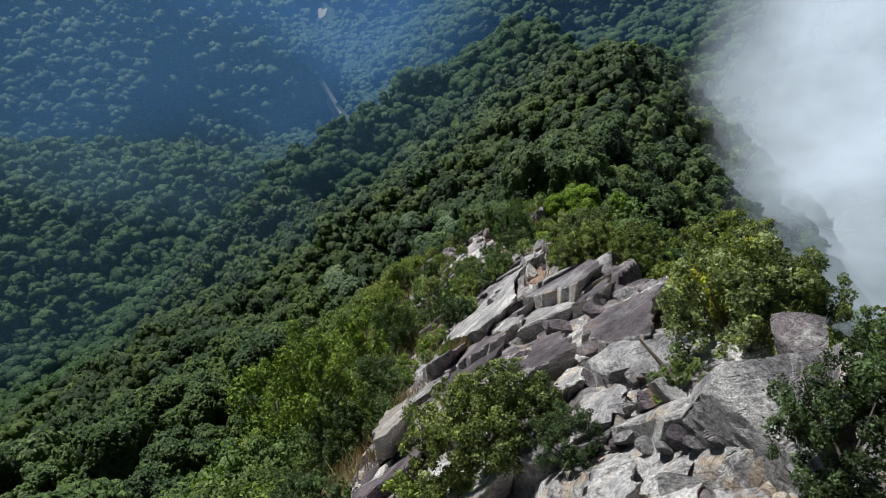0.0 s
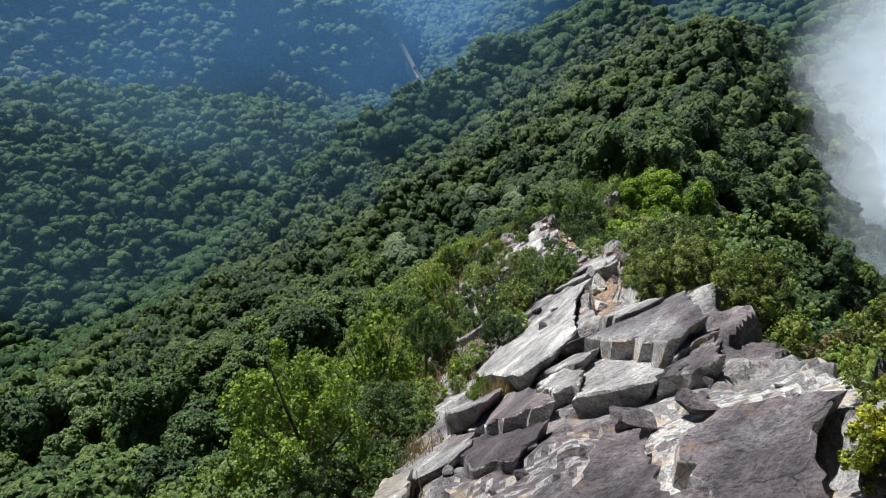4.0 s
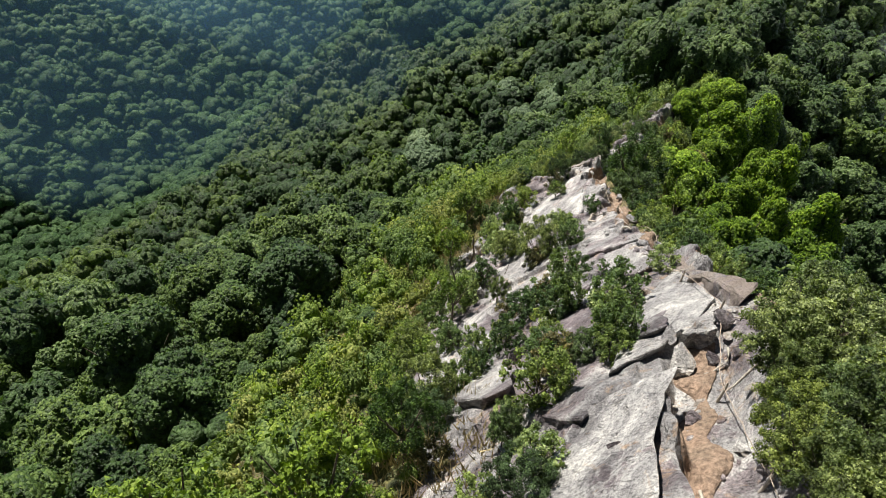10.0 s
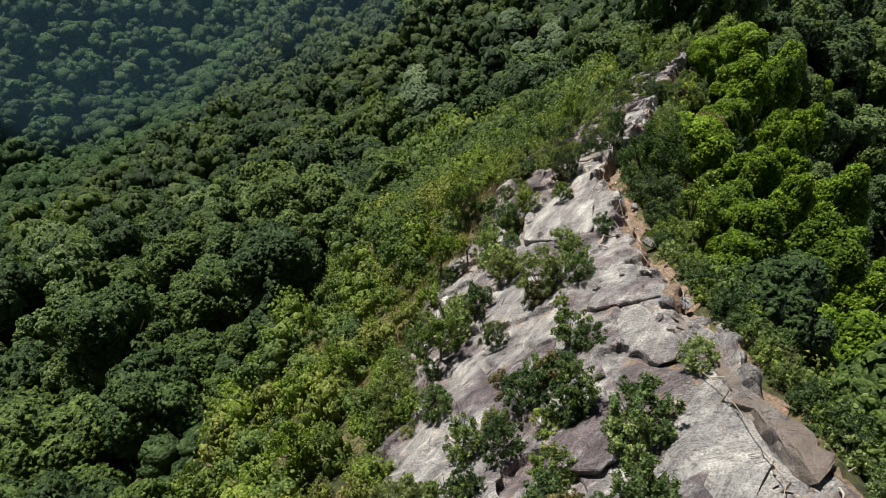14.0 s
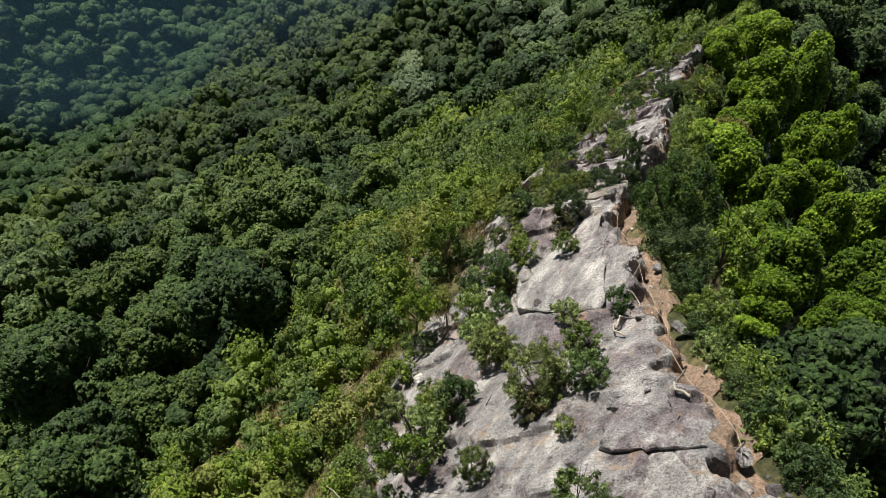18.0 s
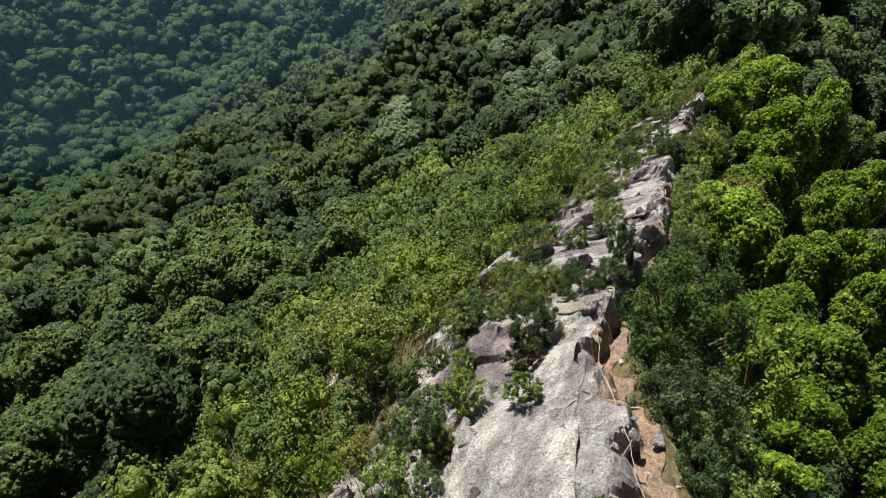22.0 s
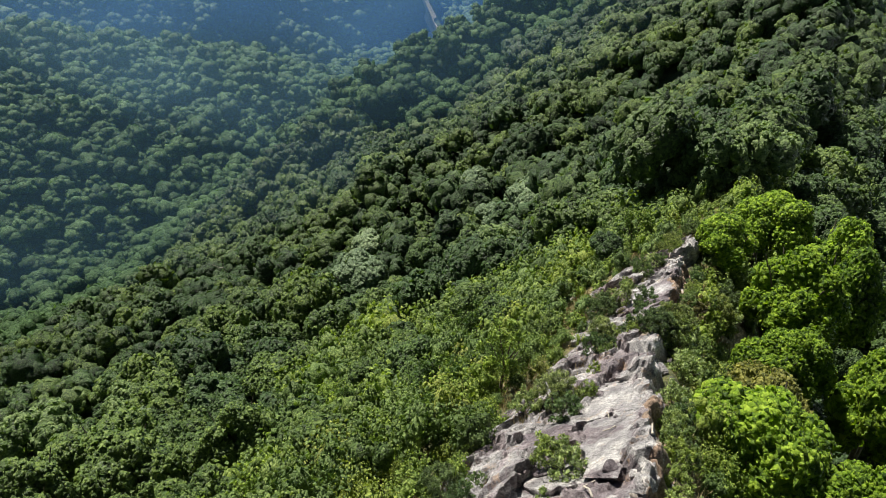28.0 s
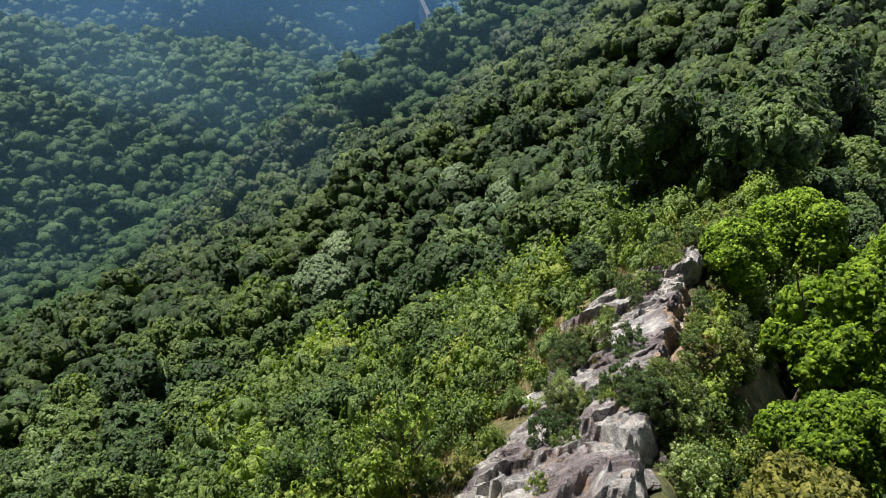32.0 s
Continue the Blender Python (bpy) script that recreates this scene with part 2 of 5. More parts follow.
LEAF_GOLD = leaf_material("golden_leaves", (0.05, 0.06, 0.014), (0.14, 0.15, 0.026), (0.46, 0.42, 0.06), cluster=2.2, clear=0.35)
LEAF_FINE = leaf_material("fine_shrub_leaves", (0.034, 0.04, 0.02), (0.1, 0.126, 0.05), (0.31, 0.34, 0.17), cluster=6.0, clear=0.35)
LEAF_OLIVE = leaf_material("olive_gold_leaves", (0.045, 0.055, 0.012), (0.15, 0.15, 0.03), (0.3, 0.28, 0.075), cluster=4.0, clear=0.35, vary=0.4)
LEAF_PINE = leaf_material("pine_needles", (0.035, 0.06, 0.01), (0.095, 0.145, 0.018), (0.185, 0.24, 0.04), cluster=5.0)
LEAF_RUST = leaf_material("rusty_leaves", (0.045, 0.045, 0.02), (0.12, 0.105, 0.045), (0.24, 0.19, 0.09), cluster=6.0, vary=0.6)
LEAF_MASS = leaf_material("forest_mass", (0.015, 0.028, 0.008), (0.058, 0.094, 0.026), (0.145, 0.19, 0.078), 0.13, False, 3.6, 0.34)
# far foliage: some of the haze's paleness and low contrast is in these colours
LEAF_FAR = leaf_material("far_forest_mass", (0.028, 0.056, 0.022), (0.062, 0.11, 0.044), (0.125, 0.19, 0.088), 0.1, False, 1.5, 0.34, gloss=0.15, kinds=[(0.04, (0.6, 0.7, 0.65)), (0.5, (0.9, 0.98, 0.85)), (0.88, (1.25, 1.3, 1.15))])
LEAF_SCRUB = leaf_material("scrub_mass", (0.04, 0.06, 0.017), (0.118, 0.17, 0.05), (0.26, 0.315, 0.115), 0.25, False, 8.0, 0.34, 0.25,
                           kinds=[(0.05, (0.5, 0.58, 0.55)), (0.28, (0.8, 0.92, 0.85)), (0.52, (1.0, 1.05, 0.8)), (0.74, (1.3, 1.38, 0.6)), (0.9, (1.5, 1.25, 1.0))])


# ---- helpers for things ----
def mesh_of(name, verts, faces, materials, smooth=False, slots=None):
    me = bpy.data.meshes.new(name)
    verts = np.asarray(verts, np.float32).reshape(-1, 3)
    faces = np.asarray(faces, np.int32)
    n, k = faces.shape
    me.vertices.add(len(verts))
    me.vertices.foreach_set("co", verts.ravel())
    me.loops.add(n * k)
    me.loops.foreach_set("vertex_index", faces.ravel())
    me.polygons.add(n)
    me.polygons.foreach_set("loop_start", np.arange(0, n * k, k, dtype=np.int32))
    me.polygons.foreach_set("loop_total", np.full(n, k, np.int32))
    for m in materials:
        me.materials.append(m)
    if slots is not None:
        me.polygons.foreach_set("material_index", np.asarray(slots, np.int32))
    me.polygons.foreach_set("use_smooth", np.full(n, bool(smooth)))
    me.update(calc_edges=True)
    return me


def root(name, m, label, category, group="", kind=""):
    ob = new(name)
    ob.empty_display_size = 0.3
    ob.matrix_world = m
    return tagged(ob, label, category, group, kind)


def part_mesh(name, me, parent, label=""):
    ob = new(name, me)
    ob.parent = parent
    return tagged(ob, label)


# ---- the lie of the land ----
CREST = np.array([(6, -120, 150), (5.5, -20, 106), (5.6, 2, 96.2), (5.9, 8, 93.8), (6.0, 13, 91.8), (6.3, 21, 87.6), (6.3, 26, 84.9), (6.7, 32, 82.2), (6.0, 40, 77.2),
                  (5.0, 47, 72.8), (3.9, 56, 69.4), (5.6, 63, 65.8), (7.8, 68, 62.8), (10, 80, 56.8), (12, 88, 52.6), (16.2, 103, 47.5), (21, 115, 43), (34, 140, 39),
                  (52, 190, 37), (64, 240, 37), (84, 280, 28), (120, 340, 10), (170, 450, -60)], float)
SPUR = np.array([(64, 240, 36), (56, 300, 20), (44, 395, 20), (0, 400, -3), (-40, 388, -26), (-78, 362, -47), (-106, 325, -61), (-135, 300, -98), (-175, 285, -160)], float)
LEFT_HILL = np.array([(-900, 100, 160), (-560, 240, 10), (-420, 340, -42), (-300, 425, -70), (-211, 475, -90), (-160, 494, -104), (-120, 520, -135), (-90, 560, -190)], float)
BLUE_HILL = np.array([(-1500, 700, 420), (-900, 800, 190), (-520, 900, 60), (-330, 930, -20), (-210, 900, -105), (-150, 880, -190)], float)
GORGE_HILL = np.array([(700, 1500, 330), (330, 1150, 120), (120, 1000, 10), (10, 860, -95), (-70, 800, -180)], float)
RIGHT_HILL = np.array([(900, 500, 230), (520, 560, 110), (300, 640, 20), (150, 720, -60), (60, 760, -140)], float)
HEAD_WALL = np.array([(-2600, 2300, 700), (-900, 2100, 330), (-300, 2000, 120), (100, 2100, 260), (900, 2300, 420), (2600, 2000, 700)], float)


def along(X, Y, line):
    """For plan places: the signed distance to a ridge line (left positive), and the crest's height and y at the nearest place."""
    best = np.full(X.shape, 1e9)
    side, zc, yc = np.zeros(X.shape), np.zeros(X.shape), np.zeros(X.shape)
    for (x0, y0, z0), (x1, y1, z1) in zip(line[:-1], line[1:]):
        dx, dy = x1 - x0, y1 - y0
        t = np.clip(((X - x0) * dx + (Y - y0) * dy) / (dx * dx + dy * dy), 0, 1)
        px, py = x0 + t * dx, y0 + t * dy
        d = np.hypot(X - px, Y - py)
        near = d < best
        cross = dx * (Y - y0) - dy * (X - x0)
        best = np.where(near, d, best)
        side = np.where(near, np.sign(cross), side)
        zc = np.where(near, z0 + t * (z1 - z0), zc)
        yc = np.where(near, py, yc)
    return best * side, zc, yc


def wave(X, Y, size, seed):
    """Smooth noise in the plane, about -1 to 1, made of turned sine products."""
    r = np.random.default_rng(seed)
    out = np.zeros(X.shape)
    for n in range(7):
        a, f = r.uniform(0, 6.28), (0.6 + 0.25 * n) / size
        out += np.sin(6.28 * f * (X * math.cos(a) + Y * math.sin(a)) + r.uniform(0, 6.28)) / (1.6 + 0.5 * n)
    return out / 2.0


FLOOR_Z = -205.0


def ground(X, Y):
    X, Y = np.asarray(X, float), np.asarray(Y, float)
    d, zc, yc = along(X, Y, CREST)
    left = np.interp(d, [0, 4, 8, 12, 30, 55, 80, 110, 200, 400, 3000], [0, 2.8, 6.6, 10.8, 29.5, 50, 65, 80, 135, 240, 1500])
    right = np.interp(-d, [0, 1.5, 4, 10, 60, 200, 3000], [0, 1.2, 5.0, 11, 50, 160, 1500])
    right = right + np.interp(yc, [16, 44], [1.3, 0.0]) * np.clip(right - 5, 0, 60)
    hs = [zc - np.where(d >= 0, left, right)]
    for line, sl, sr in ((SPUR, 0.62, 1.0), (LEFT_HILL, 0.7, 0.32), (BLUE_HILL, 0.6, 0.62), (GORGE_HILL, 0.7, 0.65), (RIGHT_HILL, 0.6, 0.6), (HEAD_WALL, 0.55, 0.55)):
        d2, z2, _ = along(X, Y, line)
        hs.append(z2 - np.where(d2 >= 0, sl, sr) * np.abs(d2))
    hs.append(np.full(X.shape, FLOOR_Z))
    top = np.maximum.reduce(hs)
    k = 6.0
    z = top + k * np.log(sum(np.exp((h - top) / k) for h in hs)) - 0
    far = np.clip((np.abs(d) - 12) / 60, 0, 1)
    z = z + far * (3.5 * wave(X, Y, 60, 1) + 9 * np.clip(np.abs(d) / 400, 0, 1) * wave(X, Y, 210, 2))
    return z


def graded(a, b, fine, lo, hi, grow=1.09, most=60):
    """Steps of size fine from a to b, growing outwards to lo and hi."""
    mid = list(np.arange(a, b, fine))
    up, s = [b], fine
    while up[-1] < hi:
        s = min(s * grow, most)
        up.append(up[-1] + s)
    down, s = [a], fine
    while down[-1] > lo:
        s = min(s * grow, most)
        down.append(down[-1] - s)
    return np.array(down[:0:-1] + mid + up)


def grid_faces(nx, ny):
    i = np.arange((nx - 1) * (ny - 1))
    r, c = i // (nx - 1), i % (nx - 1)
    a = r * nx + c
    return np.stack([a, a + 1, a + 1 + nx, a + nx], 1)


def ground_material():
    """Leaf litter and dry grass, with bare soil in patches."""
    m, nt, nd, ln, bs = nodes_of("hill_ground")
    geo = nd.new("ShaderNodeNewGeometry")
    n1 = noise_node(nt, 0.3, 6, 0.65, geo.outputs["Position"])
    n2 = noise_node(nt, 2.2, 8, 0.75, geo.outputs["Position"])
    bushy = nd.new("ShaderNodeTexVoronoi")
    bushy.inputs["Scale"].default_value = 0.3
    ln.new(geo.outputs["Position"], bushy.inputs["Vector"])
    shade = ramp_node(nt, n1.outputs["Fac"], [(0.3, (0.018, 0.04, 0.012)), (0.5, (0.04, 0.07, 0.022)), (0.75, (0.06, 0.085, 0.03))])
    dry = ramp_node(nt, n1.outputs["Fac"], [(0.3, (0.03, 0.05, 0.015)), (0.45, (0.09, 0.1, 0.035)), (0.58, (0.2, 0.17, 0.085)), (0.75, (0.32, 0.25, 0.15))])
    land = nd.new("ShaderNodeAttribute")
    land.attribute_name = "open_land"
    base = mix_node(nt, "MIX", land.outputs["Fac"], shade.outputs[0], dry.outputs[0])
    sp = ramp_node(nt, n2.outputs["Fac"], [(0.36, (0.2, 0.25, 0.2)), (0.5, (0.9, 0.9, 0.8)), (0.62, (1.7, 1.6, 1.2))])
    ln.new(mix_node(nt, "MULTIPLY", 0.9, base, sp.outputs[0]), bs.inputs["Base Color"])
    bs.inputs["Roughness"].default_value = 0.95
    bp = nd.new("ShaderNodeBump")
    bp.inputs["Distance"].default_value = 1.0
    ln.new(math_node(nt, "SUBTRACT", math_node(nt, "MULTIPLY", n2.outputs["Fac"], 0.5), bushy.outputs["Distance"]), bp.inputs["Height"])
    ln.new(bp.outputs[0], bs.inputs["Normal"])
    return m


def bare(y):
    """How far the bare rock reaches down to the left of the crest, by y."""
    return np.interp(y, [-16, -8, 4, 12, 20, 28, 34, 42, 50, 54, 60, 67, 73, 77, 84, 88, 94, 98, 104, 108], [1.5, 6.0, 8.6, 8.6, 7.2, 7.2, 9.6, 10.5, 8.5, 5.6, 5.2, 6.2, 6.2, 4.8, 3.8, 3.2, 3.8, 4.4, 3.2, 0.5])


gx = graded(-12, 14, 0.5, -2600, 2600, 1.07, 24)
gy = graded(2, 112, 0.6, -700, 3200, 1.07, 24)
GX, GY = np.meshgrid(gx, gy)
GZ = ground(GX, GY)
GD = along(GX, GY, CREST)[0]
GZ -= 1.4 * np.clip((GD + 0.9) / 0.6, 0, 1) * np.clip((bare(GY) + 1.4 - GD) / 1.2, 0, 1) * np.clip((GY + 14) / 2, 0, 1) * np.clip((112 - GY) / 4, 0, 1)


def sheet(X, Y):
    """The height of the ground sheet as it is built, between its vertices."""
    X, Y = np.asarray(X, float), np.asarray(Y, float)
    i, j = np.clip(np.searchsorted(gx, X) - 1, 0, len(gx) - 2), np.clip(np.searchsorted(gy, Y) - 1, 0, len(gy) - 2)
    u, v = (X - gx[i]) / (gx[i + 1] - gx[i]), (Y - gy[j]) / (gy[j + 1] - gy[j])
    return (GZ[j, i] * (1 - u) + GZ[j, i + 1] * u) * (1 - v) + (GZ[j + 1, i] * (1 - u) + GZ[j + 1, i + 1] * u) * v


me = mesh_of("ground", np.stack([GX, GY, GZ], -1), grid_faces(len(gx), len(gy)), [ground_material()], True)
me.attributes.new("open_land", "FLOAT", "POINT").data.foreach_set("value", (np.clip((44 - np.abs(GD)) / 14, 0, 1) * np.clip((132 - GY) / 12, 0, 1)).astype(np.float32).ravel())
tagged(new("ground", me), "steep wooded mountain ground with leaf litter and bare soil", "ground", kind="structure")


# ---- foliage ----
def ico(n):
    bm = bmesh.new()
    bmesh.ops.create_icosphere(bm, subdivisions=n, radius=1)
    v = np.array([q.co[:] for q in bm.verts])
    f = np.array([[q.index for q in p.verts] for p in bm.faces])
    bm.free()
    return v, f


ICO = {n: ico(n) for n in (1, 2, 3, 4)}


def unit(v):
    return v / np.maximum(np.linalg.norm(v, axis=-1, keepdims=True), 1e-9)


def leaf_tris(r, centres, normals, size, tilt, stretch=1.5, quads=True):
    """Small leaf clumps at the centres, turned about their normals and tilted: quads as two triangles, or single triangles."""
    n = len(centres)
    nrm = unit(normals + tilt * r.normal(size=(n, 3)))
    a = unit(np.cross(nrm, r.normal(size=(n, 3))))
    b = np.cross(nrm, a)
    s = size * r.uniform(0.6, 1.35, (n, 1))
    if quads:
        v = np.stack([centres - a * s * stretch * 0.5, centres - b * s * 0.5 + nrm * s * 0.12, centres + a * s * stretch * 0.5, centres + b * s * 0.5 + nrm * s * 0.12], 1)
        i = np.arange(n)[:, None] * 4
        f = np.concatenate([i + [0, 1, 2], i + [0, 2, 3]])
    else:
        v = np.stack([centres - a * s * 0.6 - b * s * 0.4, centres + a * s * 0.6 - b * s * 0.4, centres + b * s * 0.7], 1)
        f = np.arange(n)[:, None] * 3 + [[0, 1, 2]]
    return v.reshape(-1, 3), f


def join(pieces):
    vs, fs, at = [], [], 0
    for v, f in pieces:
        vs.append(v)
        fs.append(f + at)
        at += len(v)
    return np.concatenate(vs), np.concatenate(fs)


def crown_geometry(seed, width, height, lobes, cards, size, quads=True, tilt=0.55, flat=0.0, low=-0.15):
    """An open crown: leaf clumps scattered round rounded lobes, with gaps between them. Its base is at z = 0."""
    r = np.random.default_rng(seed)
    c = unit(r.normal(size=(lobes, 3)) * [1, 1, 0.75] + [0, 0, 0.25])
    cs = c * r.uniform(0.35, 0.85, (lobes, 1)) ** 0.8
    cs[:, 2] = np.maximum(cs[:, 2], low * 0.5)
    rs = r.uniform(0.16, 0.36, lobes) * (2.2 / lobes**0.33)
    scale = np.array([width / 2, width / 2 * r.uniform(0.75, 1.15), height * (1 - flat) * 0.75])
    lift = np.array([0, 0, height * 0.3])
    per = r.choice(lobes, cards, p=rs**2 / (rs**2).sum())
    d = unit(r.normal(size=(cards, 3)) + [0, 0, 0.3])
    p = (cs[per] + d * rs[per][:, None] * r.uniform(0.15, 1.0, (cards, 1)) ** 0.45 * r.uniform(0.8, 1.1, (cards, 1))) * scale + lift
    p[:, 2] = np.maximum(p[:, 2], 0.02 * height)
    return leaf_tris(r, p, d + [0, 0, 0.25], size, tilt, quads=quads)


def dome(r, width, height, blobs):
    """The leaf masses of a crown piled into a dome: their centres and radii in the unit dome, its scale and its lift."""
    n = np.arange(blobs)
    up = np.clip(1 - 1.15 * (n + 0.4) / blobs + r.uniform(-0.12, 0.12, blobs), -0.2, 1)
    az = 2.399963 * n + r.uniform(-0.7, 0.7, blobs)
    flat = np.sqrt(1 - up**2)
    cs = np.stack([flat * np.cos(az), flat * np.sin(az), up], 1) * r.uniform(0.42, 0.68, (blobs, 1))
    rs = r.uniform(0.65, 1.1, blobs) * 1.2 / blobs**0.4
    return cs, rs, np.array([width / 2 * r.uniform(0.92, 1.12), width / 2 * r.uniform(0.85, 1.1), height * 0.72]), np.array([0, 0, height * 0.28])


def rosettes(r, centres, normals, size, points, droop, tilt):
    """Whorls of leaves: small jagged umbrellas round their normals."""
    n = len(centres)
    nrm = unit(normals + tilt * r.normal(size=(n, 3)))
    a = unit(np.cross(nrm, r.normal(size=(n, 3))))
    b = np.cross(nrm, a)
    sz = size * r.uniform(0.65, 1.3, (n, 1))
    k = np.arange(points)
    ang = 2 * math.pi * k / points + r.uniform(0, 6.28, (n, 1)) + r.uniform(-0.25, 0.25, (n, points))
    rad = sz * np.where(k % 2, 0.55, 1.0) * r.uniform(0.75, 1.25, (n, points))
    rim = centres[:, None] + rad[..., None] * (np.cos(ang)[..., None] * a[:, None] + np.sin(ang)[..., None] * b[:, None]) - nrm[:, None] * (rad * droop * r.uniform(0.5, 1.5, (n, points)))[..., None]
    v = np.concatenate([(centres + nrm * sz * 0.25)[:, None], rim], 1)
    i = (np.arange(n) * (points + 1))[:, None]
    f = np.stack([np.broadcast_to(i, (n, points)), i + 1 + k, i + 1 + (k + 1) % points], -1)
    return v.reshape(-1, 3), f.reshape(-1, 3)


def clump_geometry(seed, width, height, blobs, sub, tufts, size, points=8, tilt=0.35, loose=1.1, droop=0.55, fill=0.9, uneven=0.1):
    """A broadleaf crown: leaf masses piled into a dome, clothed in whorls of leaves. Its base is at z = 0."""
    r = np.random.default_rng(seed)
    v, f = ICO[sub]
    f = f[v[f][:, :, 2].max(1) > -0.35]
    used, f = np.unique(f, return_inverse=True)
    v, f = v[used], f.reshape(-1, 3)
    cs, rs, scale, lift = dome(r, width, height, blobs)
    pieces = []
    for k in range(blobs):
        w = v * rs[k] * fill * (1 + uneven * r.normal(size=(len(v), 1))) + cs[k]
        pieces.append((w * scale + lift, f))
    if tufts:
        many = tufts * 4
        k = r.choice(blobs, many, p=rs**2 / (rs**2).sum())
        d = unit(r.normal(size=(many, 3)) + [0, 0, 0.5] + 0.9 * cs[k])
        p = cs[k] + d * rs[k][:, None] * r.uniform(0.92, loose, (many, 1))
        free = (np.linalg.norm(p[:, None] - cs[None], axis=2) / rs[None]).min(1) > 0.9
        p, d = p[free][:tufts], d[free][:tufts]
        pieces.append(rosettes(r, p * scale + lift, unit(d / scale) + [0, 0, 0.2], size, points, droop, tilt))
    return join(pieces)


def tube(points, radii, sides=6):
    """A tapered limb along points."""
    P = np.asarray(points, float)
    n = len(P)
    vs = []
    for k in range(n):
        t = unit((P[min(k + 1, n - 1)] - P[max(k - 1, 0)])[None])[0]
        a = unit(np.cross(t, [0.3, 0.9, 0.2])[None])[0]
        b = np.cross(t, a)
        ang = np.arange(sides) * 2 * math.pi / sides
        vs.append(P[k] + radii[k] * (np.cos(ang)[:, None] * a + np.sin(ang)[:, None] * b))
    f = []
    for k in range(n - 1):
        for s in range(sides):
            a, b = k * sides + s, k * sides + (s + 1) % sides
            f += [(a, b, b + sides), (a, b + sides, a + sides)]
    return np.concatenate(vs), np.array(f)


def limbs_geometry(seed, trunk, width, height, thick, count=7):
    """A leaning trunk to height trunk and limbs that spread into the crown above it."""
    r = np.random.default_rng(seed)
    lean = r.normal(size=2) * 0.06 * trunk
    top = np.array([*lean, trunk])
    pcs = [tube([(0, 0, -0.6), (lean[0] * 0.3, lean[1] * 0.3, trunk * 0.5), top], [thick * 1.3, thick, thick * 0.75])]
    for n in range(count):
        a = 2 * math.pi * n / count + r.uniform(-0.5, 0.5)
        e = top + np.array([math.cos(a) * width * 0.33, math.sin(a) * width * 0.33, height * r.uniform(0.35, 0.75)])
        m = top * 0.45 + e * 0.55 + np.array([0, 0, -0.06 * height])
        pcs.append(tube([top * 0.96, m, e], [thick * 0.6, thick * 0.4, thick * 0.15], 5))
    return join(pcs)


class Kind:
    """A kind of tree or bush, with a few grown shapes that its copies share."""

    def __init__(self, name, seed, shapes, material, trunk, width, height, lobes, cards, size, thick, closed=True, sub=2, **more):
        self.name, self.made = name, []
        for n in range(shapes):
            v, f = limbs_geometry(seed + n, trunk, width, height, thick)
            wood = mesh_of("trunk", v, f, [BARK], True)
            v, f = clump_geometry(seed + 50 + n, width, height, lobes, sub, cards, size, **more) if closed else crown_geometry(seed + 50 + n, width, height, lobes, cards, size, **more)
            v = v + [0, 0, trunk * 0.9]
            self.made.append((wood, mesh_of("crown", v, f, [material], True)))
        self.count = 0

    def plant(self, x, y, z, s, turn, label, category, group, squash=1.0):
        wood, crown = self.made[self.count % len(self.made)]
        self.count += 1
        m = pose(x, y, z, 0, 0, turn) @ Matrix.Diagonal((s, s, s * squash, 1))
        ob = root(self.name, m, label, category, group)
        part_mesh("trunk", wood, ob)
        part_mesh("crown", crown, ob)
        return ob


def stamp(variants, places, scales, turns, picks, tones):
    """Many copies of grown shapes joined into one mesh, as plain arrays."""
    vs, fs, ts, at = [], [], [], 0
    for k, (v, f) in enumerate(variants):
        sel = np.where(picks == k)[0]
        if not len(sel):
            continue
        c, s = np.cos(turns[sel]), np.sin(turns[sel])
        x = v[None, :, 0] * c[:, None] - v[None, :, 1] * s[:, None]
        y = v[None, :, 0] * s[:, None] + v[None, :, 1] * c[:, None]
        p = np.stack([x, y, np.broadcast_to(v[None, :, 2], x.shape)], -1) * scales[sel][:, None, :] + places[sel][:, None, :]
        vs.append(p.reshape(-1, 3))
        ts.append(np.repeat(tones[sel], len(v)))
        fs.append((f[None] + (np.arange(len(sel)) * len(v))[:, None, None]).reshape(-1, 3) + at)
        at += len(sel) * len(v)
    return np.concatenate(vs), np.concatenate(fs), np.concatenate(ts)


def mass(name, grown, material, label, category):
    """A joined growth of many plants, each with a tone of its own."""
    v, f, t = grown
    me = mesh_of(name, v, f, [material], True)
    me.attributes.new("tone", "FLOAT", "POINT").data.foreach_set("value", t.astype(np.float32))
    return tagged(new(name, me), label, category, kind="stuff")


def scatter(x0, x1, y0, y1, step, seed):
    r = np.random.default_rng(seed)
    xs, ys = np.meshgrid(np.arange(x0, x1, step), np.arange(y0, y1, step))
    return xs.ravel() + r.uniform(-0.45, 0.45, xs.size) * step, ys.ravel() + r.uniform(-0.45, 0.45, xs.size) * step


# ---- rock ridge: a soil-filled bed, split slabs, boulders and rubble ----
CY = CREST[:, 1]


def crest_x(y):
    return np.interp(y, CY, CREST[:, 0])


def trench(x, y):
    """The depth of the trough that the trail follows behind the great slab."""
    u = crest_x(y) - x
    return 1.15 * np.clip((u - 0.5) / 0.5, 0, 1) * np.clip((2.6 - u) / 0.5, 0, 1) * np.clip((y - 21.5) / 1.5, 0, 1) * np.clip((31.4 - y) / 2.6, 0, 1)


BED = {}


